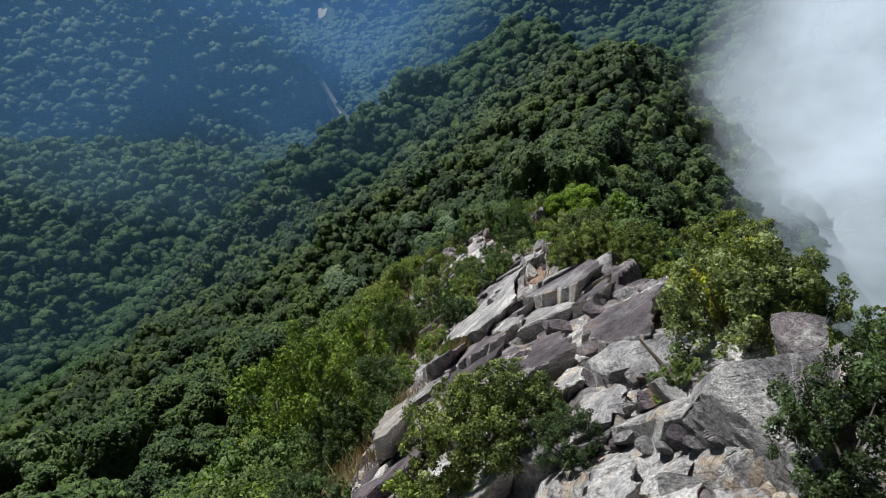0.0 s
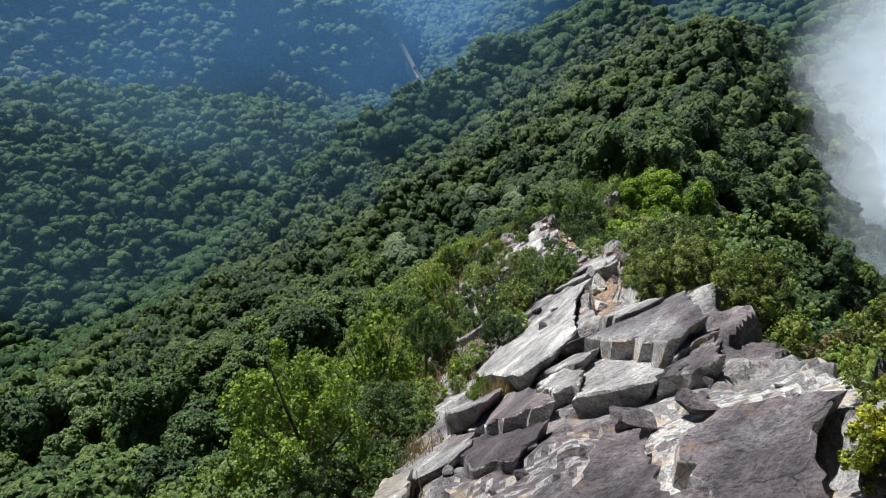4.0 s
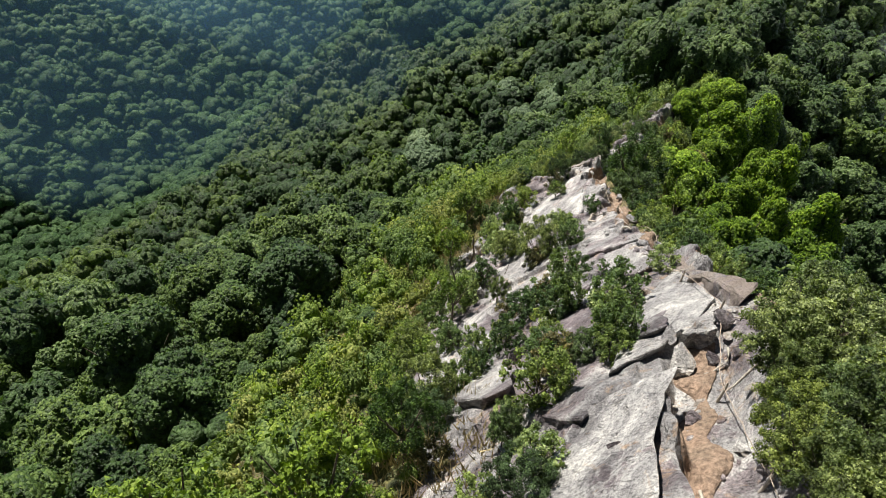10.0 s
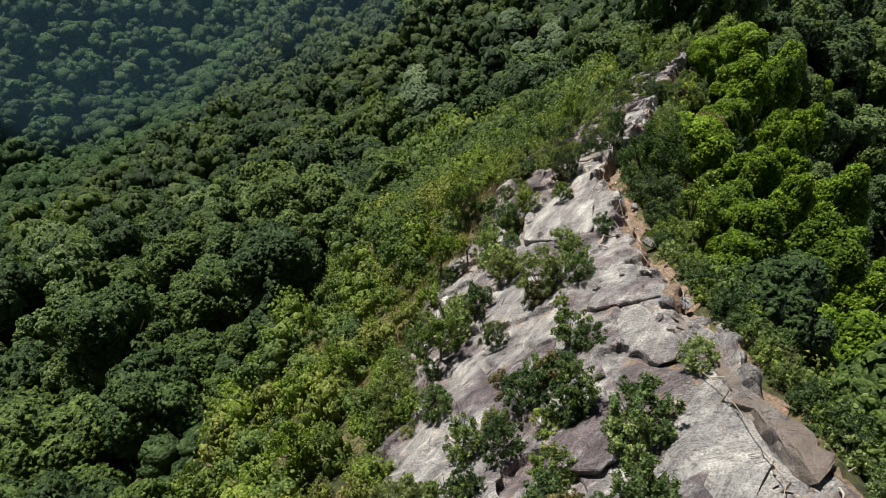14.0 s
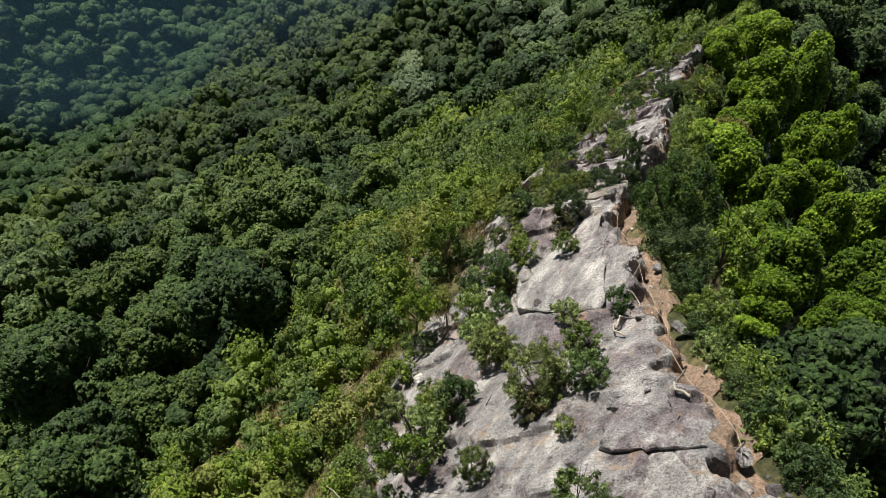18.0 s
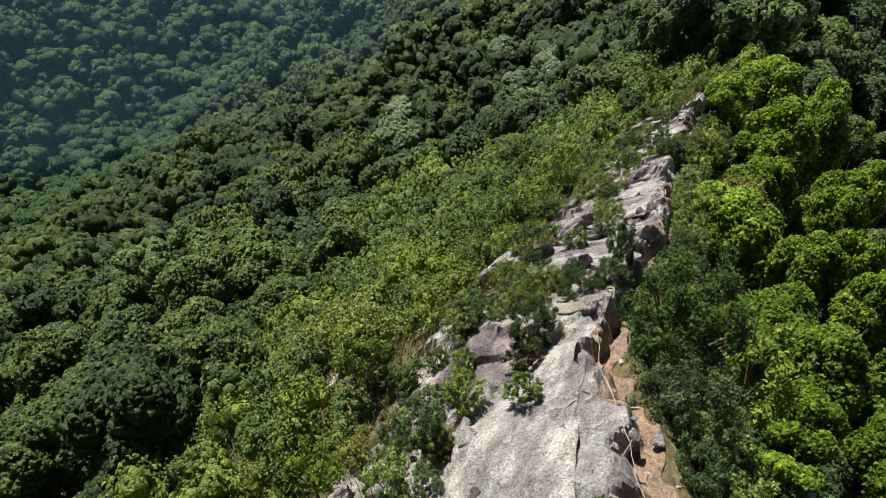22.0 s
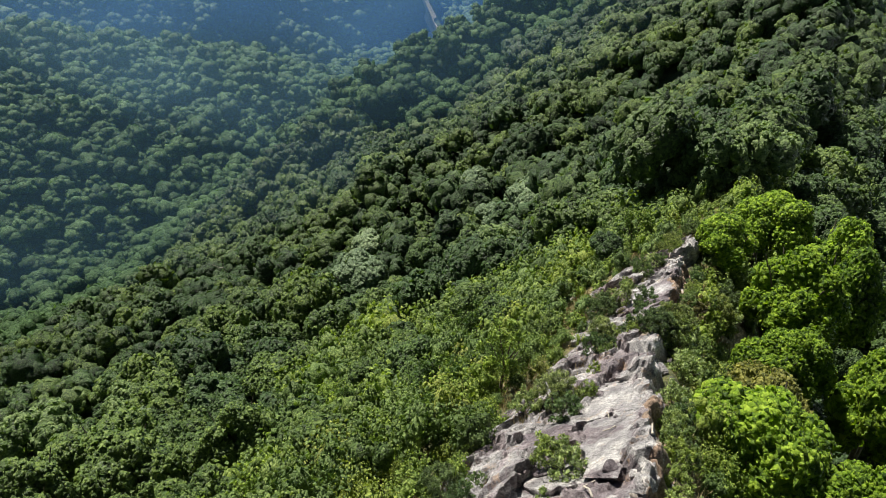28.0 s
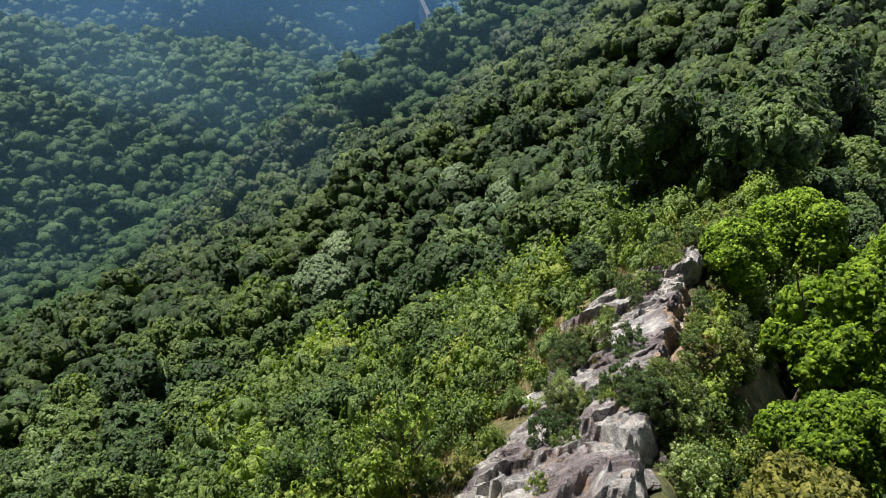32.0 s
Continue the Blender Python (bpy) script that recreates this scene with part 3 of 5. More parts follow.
def bed_z(x, y):
    """The height of the rock bed, or of the ground where it lies higher."""
    x, y = np.asarray(x, float), np.asarray(y, float)
    ys, us, Z = BED["ys"], BED["us"], BED["z"]
    a = np.clip((y - ys[0]) / (ys[1] - ys[0]), 0, len(ys) - 1.001)
    c = np.clip((crest_x(y) - x - us[0]) / (us[1] - us[0]), 0, len(us) - 1.001)
    i, j = a.astype(int), c.astype(int)
    f, g = a - i, c - j
    z = (Z[i, j] * (1 - f) + Z[i + 1, j] * f) * (1 - g) + (Z[i, j + 1] * (1 - f) + Z[i + 1, j + 1] * f) * g
    return np.maximum(z, sheet(x, y))


def rim(y):
    """How the broken edge of the rock over the steep side wanders, by y."""
    return 0.3 * np.sin(1.3 * y) + 0.22 * np.sin(3.1 * y + 1) + 0.12 * np.sin(7.3 * y) + np.interp(y, [28, 34, 40, 56, 62], [0, 0.35, 0.75, 0.6, 0.0])


def cell(seed, others, reach=4.5):
    """The polygon of places nearer to seed than to any of the others, in the plane."""
    poly = [(seed[0] + reach * math.cos(a), seed[1] + reach * math.sin(a)) for a in np.linspace(0, 6.283, 12, endpoint=False)]
    for o in others:
        mx, my = (seed[0] + o[0]) / 2, (seed[1] + o[1]) / 2
        nx, ny = o[0] - seed[0], o[1] - seed[1]
        out = []
        for (ax, ay), (bx, by) in zip(poly, poly[1:] + poly[:1]):
            da, db = (ax - mx) * nx + (ay - my) * ny, (bx - mx) * nx + (by - my) * ny
            if da <= 0:
                out.append((ax, ay))
            if da * db < 0:
                t = da / (da - db)
                out.append((ax + t * (bx - ax), ay + t * (by - ay)))
        poly = out
        if len(poly) < 3:
            return []
    return poly


def resample(poly, n):
    P = np.array(poly + [poly[0]])
    L = np.concatenate([[0], np.cumsum(np.hypot(*np.diff(P, axis=0).T))])
    t = np.linspace(0, L[-1], n, endpoint=False)
    return np.stack([np.interp(t, L, P[:, 0]), np.interp(t, L, P[:, 1])], 1)


def slab_geometry(r, outline, plane, thick, rough=0.06):
    """A split rock plate over a plan outline, its top on plane(x, y): worn edges, uneven top, rough broken sides that lean in."""
    n = len(outline)
    c = outline.mean(0)
    rings = []
    lowp = r.normal(size=(7, 2)) * np.array([[0.9], [0.9], [0.9], [2.2], [2.2], [3.6], [3.6]])
    phase = r.uniform(0, 6.28, 7)

    def bumps(p):
        return sum(np.sin(p @ lowp[k] + phase[k]) * (1.0, 1.0, 1.0, 0.7, 0.7, 0.5, 0.5)[k] for k in range(7)) * rough
    soft = outline
    for _ in range(3):
        soft = (np.roll(soft, 1, 0) + soft + np.roll(soft, -1, 0)) / 3
    for k, (inset, drop) in enumerate(((0.0, 0.07), (0.02, 0.015), (0.12, 0.0), (0.35, -0.01), (0.65, -0.01), (0.9, -0.01))):
        shape = outline if inset < 0.1 else soft
        p = shape + (c - shape) * inset
        z = plane(p[:, 0], p[:, 1]) - drop * (0.7 + 0.6 * r.random(n)) + bumps(p) + r.normal(size=n) * 0.022 * (1 - inset) ** 2
        rings.append(np.column_stack([p, z]))
    sides = []
    for k, (inset, depth) in enumerate(((0.03, 0.35), (0.07, 0.7), (0.16, 1.0))):
        p = outline + (c - outline) * (inset + 0.02 * r.random((n, 1)))
        z = plane(outline[:, 0], outline[:, 1]) - 0.1 - thick * depth + r.normal(size=n) * 0.08
        sides.append(np.column_stack([p, z]))
    allr = sides[::-1] + rings
    v = np.concatenate(allr + [np.array([[*c, plane(c[:1], c[1:])[0] + bumps(c[None])[0]]])])
    f = []
    m = len(allr)
    for k in range(m - 1):
        for i in range(n):
            a, b = k * n + i, k * n + (i + 1) % n
            f += [(a, b, b + n), (a, b + n, a + n)]
    for i in range(n):
        f.append(((m - 1) * n + i, (m - 1) * n + (i + 1) % n, m * n))
    return v, np.array(f)


def boulder_geometry(r, sx, sy, sz, cuts=12, fine=3, deep=0.28, face=None):
    """An angular broken block: a ball cut flat by random planes and roughened."""
    v, f = ICO[fine]
    for k in range(cuts):
        n = unit(r.normal(size=(1, 3)))[0]
        h = r.uniform(deep, deep + 0.32)
        if face and k == 0:
            n, h = unit(np.array([face], float))[0], deep
        over = np.maximum(v @ n - h, 0)
        v = v - over[:, None] * n * 0.97
    v = v * (1 + 0.02 * r.normal(size=(len(v), 1)))
    return v * [sx, sy, sz], f


def auto_smooth(me, angle=32):
    me.polygons.foreach_set("use_smooth", np.ones(len(me.polygons), bool))
    me.set_sharp_from_angle(angle=radians(angle))
    return me


def rock_relief(X, Y):
    """Broken strata: tilted cells that step up away from the start of the ridge, and finer ledges within them."""
    r = np.random.default_rng(321)
    out = np.zeros(X.shape)
    wx, wy = 0.5 * wave(X, Y, 3.1, 51), 0.5 * wave(X, Y, 3.1, 52)
    rough = np.interp(Y, [20, 30, 56, 62], [1.35, 1.0, 1.0, 1.5])
    for cellsize, amp in ((2.6, 0.42), (0.9, 0.17), (0.4, 0.07)):
        P = np.stack([(X + wx) / cellsize, (Y + wy) * 0.6 / cellsize], -1)
        base = np.floor(P)
        best = np.full(X.shape, 9.0)
        val = np.zeros(X.shape)
        for i in (-1, 0, 1):
            for j in (-1, 0, 1):
                c = base + [i, j]
                h = np.sin(c[..., 0] * 127.1 + c[..., 1] * 311.7) * 43758.5453
                h2 = np.sin(c[..., 0] * 269.5 + c[..., 1] * 183.3) * 43758.5453
                h, h2 = h - np.floor(h), h2 - np.floor(h2)
                q = P - c - np.stack([h, h2], -1)
                dd = np.hypot(q[..., 0], q[..., 1])
                nearer = dd < best
                best = np.where(nearer, dd, best)
                val = np.where(nearer, h2 - 0.9 * q[..., 1] * (0.4 + h) + 0.5 * q[..., 0] * (h2 - 0.5), val)
        out += amp * val * (rough if cellsize > 1 else np.interp(Y, [13, 17, 28, 34, 56, 62], [1.6, 1.3, 1.2, 1.3, 1.3, 2.0]))
    return out + 0.05 * wave(X, Y, 0.7, 53) + 0.014 * r.normal(size=X.shape)


PLATES = []


def inside(X, Y, outline):
    """Whether plan places lie within a closed outline."""
    X, Y = np.asarray(X, float), np.asarray(Y, float)
    hit = np.zeros(X.shape, bool)
    for (x0, y0), (x1, y1) in zip(outline, np.roll(outline, -1, 0)):
        if y0 != y1:
            hit ^= ((y0 > Y) != (y1 > Y)) & (X < (x1 - x0) * (Y - y0) / (y1 - y0) + x0)
    return hit


def plate(corners, lift=0.4, stuff=ROCK, grow=1.06):
    """Notes a large slab of the ridge: its corners in plan, and how proud it lies."""
    P = np.array(corners, float)
    c = P.mean(0)
    PLATES.append((c + (P - c) * grow, lift, stuff))


def covered(c):
    """Whether a plan place lies on one of the large plates."""
    return any(bool(inside(c[0], c[1], out)) for out, _, _ in PLATES)


plate([(4.0, 28.7), (3.2, 26.3), (2.95, 24.2), (2.65, 21.4), (2.0, 20.2), (1.4, 19.4), (0.0, 22.5), (0.9, 25.3), (2.2, 28.0)], 0.6, ROCK_PALE)
plate([(5.5, 21.7), (5.0, 18.9), (4.8, 17.8), (4.1, 17.1), (3.7, 18.4), (3.0, 20.1), (4.3, 21.4)], 0.7, ROCK)
plate([(5.2, 18.0), (5.0, 17.5), (4.2, 16.9), (4.2, 17.2), (4.7, 17.7)], 0.4)
plate([(4.9, 17.2), (4.6, 15.9), (3.8, 16.2), (4.1, 16.7)], 0.45, ROCK_FILM)
plate([(2.9, 20.1), (3.6, 18.7), (4.0, 16.9), (3.7, 16.2), (2.4, 16.8), (2.7, 17.9), (2.6, 19.1)], 0.25, ROCK_PALE)
plate([(2.4, 18.9), (2.6, 18.1), (2.4, 17.2), (2.0, 17.4), (1.7, 18.7)], 0.6)
plate([(0.7, 20.0), (1.4, 19.2), (1.8, 17.9), (1.9, 16.9), (0.1, 18.1), (0.4, 19.5)], 0.35, ROCK_FILM)
plate([(3.2, 15.2), (2.9, 12.7), (2.8, 11.8), (2.2, 11.7), (1.7, 12.5), (2.1, 13.3), (2.8, 15.2)], 0.5, ROCK_FILM)
plate([(2.9, 11.5), (3.0, 11.0), (2.8, 10.5), (2.2, 10.3), (2.2, 10.6), (2.7, 11.6)], 0.5, ROCK_FRESH)
plate([(5.3, 13.4), (4.7, 12.8), (4.4, 11.7), (4.1, 10.8), (3.4, 11.9), (3.4, 13.4), (4.3, 14.2), (4.9, 13.9)], 0.5, ROCK)
plate([(1.2, 16.6), (1.8, 16.2), (1.1, 15.0), (0.3, 15.6), (-0.1, 16.9), (0.2, 17.6)], 0.35, ROCK_FILM)
plate([(-1.2, 16.3), (-1.0, 14.3), (-1.4, 13.2), (-1.8, 13.2), (-2.0, 14.3), (-1.9, 16.6)], 0.95, ROCK_CREAM)
plate([(0.0, 13.6), (0.1, 12.0), (-0.6, 12.6), (-0.9, 14.8)], 0.7, ROCK_CREAM)
plate([(3.5, 7.1), (3.3, 6.3), (3.1, 5.5), (2.5, 5.6), (2.9, 6.7)], 0.3, ROCK_FRESH)
plate([(2.8, 7.4), (2.6, 6.5), (2.4, 6.2), (2.0, 6.6), (2.3, 7.3)], 0.5, ROCK_FRESH)
plate([(3.3, 9.5), (3.0, 8.5), (2.2, 8.4), (2.1, 9.1), (2.8, 9.9)], 0.4, ROCK_FRESH)
plate([(5.7, 36.8), (5.7, 32.7), (4.8, 31.2), (4.1, 30.4), (2.7, 29.4), (3.2, 31.2), (4.2, 34.2)], 0.3, ROCK_WAVY)
plate([(5.6, 33.2), (5.6, 31.9), (5.2, 30.6), (4.6, 30.5), (4.8, 31.8)], 0.45)
plate([(2.8, 36.1), (3.1, 34.1), (2.4, 32.8), (1.2, 33.3), (1.6, 35.1)], 0.4)
plate([(5.7, 40.2), (6.1, 36.2), (6.4, 34.3), (6.6, 32.3), (6.1, 31.8), (5.9, 33.7), (5.5, 36.6)], 0.3, ROCK_CREAM, 1.0)
plate([(4.3, 41.3), (5.0, 37.4), (4.3, 37.2), (3.4, 39.0), (3.8, 41.8)], 0.3)
plate([(-1.3, 39.9), (0.1, 36.4), (-0.2, 34.8), (-1.2, 35.4), (-2.0, 38.0)], 0.35)
plate([(3.6, 55.2), (3.1, 52.6), (3.0, 48.6), (2.0, 48.7), (0.0, 49.8), (-0.2, 51.6), (1.0, 53.2), (2.1, 55.2)], 0.3, ROCK)
plate([(2.9, 47.4), (2.0, 46.2), (0.3, 46.5), (-0.4, 49.2), (1.2, 48.8)], 0.3)
plate([(4.4, 43.9), (4.5, 41.9), (4.9, 41.3), (2.6, 41.5), (3.4, 43.9)], 0.3)
plate([(-0.7, 46.8), (0.4, 44.8), (-0.1, 44.2), (-1.4, 43.8), (-1.7, 45.5)], 0.4)
plate([(9.2, 81.2), (8.9, 76.5), (8.3, 73.5), (7.4, 70.4), (6.5, 70.8), (6.7, 74.3), (7.4, 78.4)], 0.5, ROCK)
plate([(14.0, 97.5), (14.1, 93.4), (11.6, 91.0), (11.5, 95.4), (12.8, 97.1)], 0.4)
plate([(6.4, 72.0), (6.6, 70.6), (5.1, 70.2), (4.6, 71.0), (5.2, 72.7)], 0.4)
plate([(4.2, 61.5), (5.7, 61.8), (6.4, 64.5), (6.1, 66.5), (4.2, 66.2), (3.2, 63.5)], 0.5, ROCK_DULL)
plate([(6.6, 66.4), (7.6, 68.6), (7.0, 70.0), (5.6, 69.2), (5.4, 67.2)], 0.5)
plate([(1.8, 61.0), (3.0, 62.5), (3.0, 65.5), (1.8, 66.5), (0.9, 63.8)], 0.3)
plate([(2.6, 56.8), (3.4, 59.5), (2.4, 61.0), (0.8, 60.2), (0.6, 57.6)], 0.35)
plate([(2.8, 67.4), (4.9, 67.6), (5.2, 69.8), (3.4, 70.6), (2.0, 69.4)], 0.25)


def build_ridge():
    r = np.random.default_rng(42)
    ys = np.arange(-14, 111, 0.125)
    us = np.arange(-1.8, 13, 0.125)
    YY, UU = np.meshgrid(ys, us, indexing="ij")
    XX = crest_x(YY) - UU
    worn = rock_relief(XX, YY)
    inner = worn[1:-1, 1:-1]
    soft = 0.5 * inner + 0.125 * (worn[:-2, 1:-1] + worn[2:, 1:-1] + worn[1:-1, :-2] + worn[1:-1, 2:])
    worn[1:-1, 1:-1] = np.where(YY[1:-1, 1:-1] < 57, soft, inner)
    ZZ = ground(XX, YY) - 0.25 + worn * (1 - 0.6 * trench(XX, YY)) - trench(XX, YY)
    edge = np.clip((UU - bare(YY) - 0.8) / 1.5, 0, 1) + 1.6 * np.clip((rim(YY) - UU - 0.1) / 0.8, 0, 1)
    ZZ = ZZ - edge * 0.8
    ZZ = ZZ - np.interp(YY, [4, 7, 20, 23], [0.1, 0.38, 0.38, 0.0])
    # the bed sinks softly under the slabs that lie on it
    hollow = np.zeros_like(ZZ)
    laid = []
    for corners, lift, stuff in PLATES:
        out = resample([tuple(q) for q in corners], 44)
        out = out + r.normal(size=out.shape) * 0.05
        out[:, 0] = np.minimum(out[:, 0], crest_x(out[:, 1]) - rim(out[:, 1]))
        c = out.mean(0)
        z = ground(out[:, 0], out[:, 1])
        tilt = np.linalg.lstsq(np.column_stack([out - c, np.ones(len(out))]), z, rcond=None)[0]
        lean = 0.05 if c[1] > 28 or len(corners) > 8 else 0.1
        sx, sy, top = float(np.clip(tilt[0], 0.15, 0.9)), float(tilt[1]) - lean, float(tilt[2]) + lift * (1.0 if c[1] < 30 else 0.55)

        def flat(x, y, top=top, c=c, sx=sx, sy=sy):
            return top + sx * (x - c[0]) + sy * (y - c[1])
        laid.append((out, flat, stuff))
        under = np.clip(ZZ - flat(XX, YY) + 0.14, 0, 0.9) if lift > 0.25 else 0.0
        hollow = np.maximum(hollow, np.maximum(under, 0.2) * inside(XX, YY, c + (out - c) * 0.96))
    for _ in range(2):
        hollow[1:-1, 1:-1] = 0.2 * (hollow[1:-1, 1:-1] + hollow[:-2, 1:-1] + hollow[2:, 1:-1] + hollow[1:-1, :-2] + hollow[1:-1, 2:])
    ZZ = ZZ - hollow
    BED.update(ys=ys, us=us, z=ZZ)
    bed = auto_smooth(mesh_of("rock_ridge", np.stack([XX, YY, ZZ], -1), grid_faces(len(us), len(ys))[:, ::-1], [ROCK_WARM, ROCK_SCOURED, ROCK_DULL], True), 16)
    # the start of the ridge is paler, scoured rock, its far end dulled by lichen
    turn = np.random.default_rng(55).uniform(13.0, 16.0, len(bed.polygons))
    for face, y in zip(bed.polygons, turn):
        face.material_index = 1 if face.center.y < y else 2 if face.center.y > y + 44 else 0
    ridge = tagged(new("rock_ridge", bed), "grey banded rock ridge with ochre stained joints, split into tilted slabs", "rock ridge", kind="structure")
    for out, flat, stuff in laid:
        v, f = slab_geometry(r, out, flat, 1.2, 0.05)
        me = auto_smooth(mesh_of("slab", v, f, [stuff, ROCK_SCOURED]), 12)
        # broken sides are fresher than the weathered top, and paled to lift their shade
        if stuff is not ROCK_PALE and out[:, 1].mean() < 24:
            for face in me.polygons:
                face.material_index = int(abs(face.normal.z) < 0.45)
        ob = new("slab", me)
        ob.parent = ridge

    # seeds of the slabs: smaller plates along the crest, smaller ones down the dip slope
    seeds = []
    y = -12.0
    while y < 109:
        width = bare(y) + 0.8
        u = -0.6 + r.uniform(0, 0.8)
        while u < width:
            step = r.uniform(1.1, 2.8)
            seeds.append((float(crest_x(y)) - u - step / 2 + 0.2 * r.normal(), y + r.uniform(-0.9, 0.9)))
            u += step
        y += r.uniform(1.9, 3.1)
    seeds = np.array(seeds)
    for i, s in enumerate(seeds):
        dist = np.hypot(*(seeds - s).T)
        near = seeds[(dist > 0) & (dist < 9)]
        # lengthen the cells along the ridge
        st = np.array([1.0, 0.62])
        poly = cell(s * st, [q * st for q in near], min(2.6, 1.0 + 0.35 * float(bare(s[1]))))
        if len(poly) < 3:
            continue
        poly = [(a / st[0], b / st[1]) for a, b in poly]
        out = resample(poly, 26)
        c = out.mean(0)
        u = float(crest_x(c[1])) - c[0]
        if (22 < c[1] < 30.5 and u < 2.3) or u < 0.7 or u > bare(c[1]) + 0.6 * r.normal() or r.random() < np.interp(c[1], [20, 30, 60, 66], [0.3, 0.7, 0.7, 0.3]) or covered(c):
            continue
        gap = r.uniform(0.03, 0.1)
        size = np.hypot(*(out - c).T)
        out = c + (out - c) * (1 - gap / size.mean()) + r.normal(size=out.shape) * 0.07
        out[:, 0] = np.minimum(out[:, 0], crest_x(out[:, 1]) - 0.12 - rim(out[:, 1]))
        e = 0.8
        z0 = float(ground(c[0], c[1]))
        gxs = (float(ground(c[0] + e, c[1])) - float(ground(c[0] - e, c[1]))) / (2 * e)
        gys = (float(ground(c[0], c[1] + e)) - float(ground(c[0], c[1] - e))) / (2 * e)
        gxs = np.clip(gxs, 0.1, 0.95)
        gxs, gys = gxs + r.normal() * 0.1, gys - float(np.interp(c[1], [24, 34], [0.26, 0.1])) + r.normal() * 0.1
        top = z0 + r.uniform(-0.12, 0.38) + (0.2 * r.random() if u < 2.5 else 0) + float(np.interp(c[1], [22, 30], [0.12, 0]))

        def plane(x, y, top=top, c=c, a=gxs, b=gys):
            return top + a * (x - c[0]) + b * (y - c[1])
        v, f = slab_geometry(r, out, plane, r.uniform(0.9, 1.5))
        me = auto_smooth(mesh_of("slab", v, f, [ROCK_CREAM if u < 1.5 and r.random() < 0.25 else (ROCK_FRESH if c[1] < 10 else ROCK_PALE if r.random() < 0.5 else ROCK_FILM) if c[1] < 16 and r.random() < 0.7 else ROCK]), 12)
        ob = new("slab", me)
        ob.parent = ridge


build_ridge()


def boulders():
    r = np.random.default_rng(77)
    v, f = boulder_geometry(r, 1.55, 1.9, 2.7, 10, 4, 0.3, (-0.35, -0.25, 0.9))
    ob = new("boulder", auto_smooth(mesh_of("boulder", v, f, [ROCK_PALE]), 10))
    ob.matrix_world = pose(4.15, 6.9, float(ground(4.15, 6.9)) + 0.45, 0, 0, 8)
    tagged(ob, "large pale grey boulder with wavy banding beside a bush", "boulder", "boulders on the ridge")
    shapes = [auto_smooth(mesh_of("boulder", *boulder_geometry(r, 1, r.uniform(0.7, 1.0), r.uniform(0.55, 0.8)), [ROCK if n % 3 else ROCK_WARM]), 25) for n in range(7)]
    for x, y, big in ((3.5, 8.7, 0.55), (4.5, 30.0, 0.75), (5.05, 30.7, 0.7), (5.5, 31.0, 0.5), (4.2, 30.7, 0.5), (5.2, 29.9, 0.35), (4.4, 10.2, 0.4), (2.9, 7.9, 0.35)):
        ob = new("boulder", shapes[0])
        ob.matrix_world = pose(x, y, float(bed_z(x, y)) + 0.25, 12, 20, 60 * x) @ Matrix.Scale(big, 4)
        tagged(ob, "dark rounded boulder lodged among the slabs", "boulder", "boulders on the ridge")
    blocks = [auto_smooth(mesh_of("boulder", *boulder_geometry(r, 1, r.uniform(0.55, 0.85), r.uniform(0.5, 0.75), 10, 3, 0.18), [(ROCK_FRESH, ROCK_PALE, ROCK_CREAM)[n % 3]]), 12) for n in range(6)]
    for n in range(9):
        x, y = r.uniform(1.6, 5.4), r.uniform(4.4, 11.0)
        if covered((x, y)):
            continue
        ob = new("boulder", blocks[n % 6])
        ob.matrix_world = pose(x, y, float(ground(x, y)) + 0.15, r.uniform(-25, 12), r.uniform(-35, 5), r.uniform(0, 360)) @ Matrix.Scale(r.uniform(0.3, 0.7), 4)
        tagged(ob, "jagged pale grey block split from the ridge", "boulder", "boulders on the ridge")
    for n in range(125):
        y = r.uniform(5, 108) if n < 100 else r.uniform(4.5, 15)
        u = r.uniform(-1.2, min(4.5, bare(y))) if n % 3 else r.uniform(0, bare(y))
        x = float(crest_x(y)) - u
        s = 0.18 + (0.5 if n < 100 else 0.75) * r.random() ** 2.0
        ob = new("boulder", shapes[n % 7])
        ob.matrix_world = pose(x, y, min(float(ground(x, y)) + 0.12, float(bed_z(x, y)) + 0.3) + 0.25 * s, r.uniform(-25, 25), r.uniform(-25, 25), r.uniform(0, 360)) @ Matrix.Scale(s, 4)
        tagged(ob, "angular grey broken boulder lodged on the rock ridge", "boulder", "boulders on the ridge")


boulders()


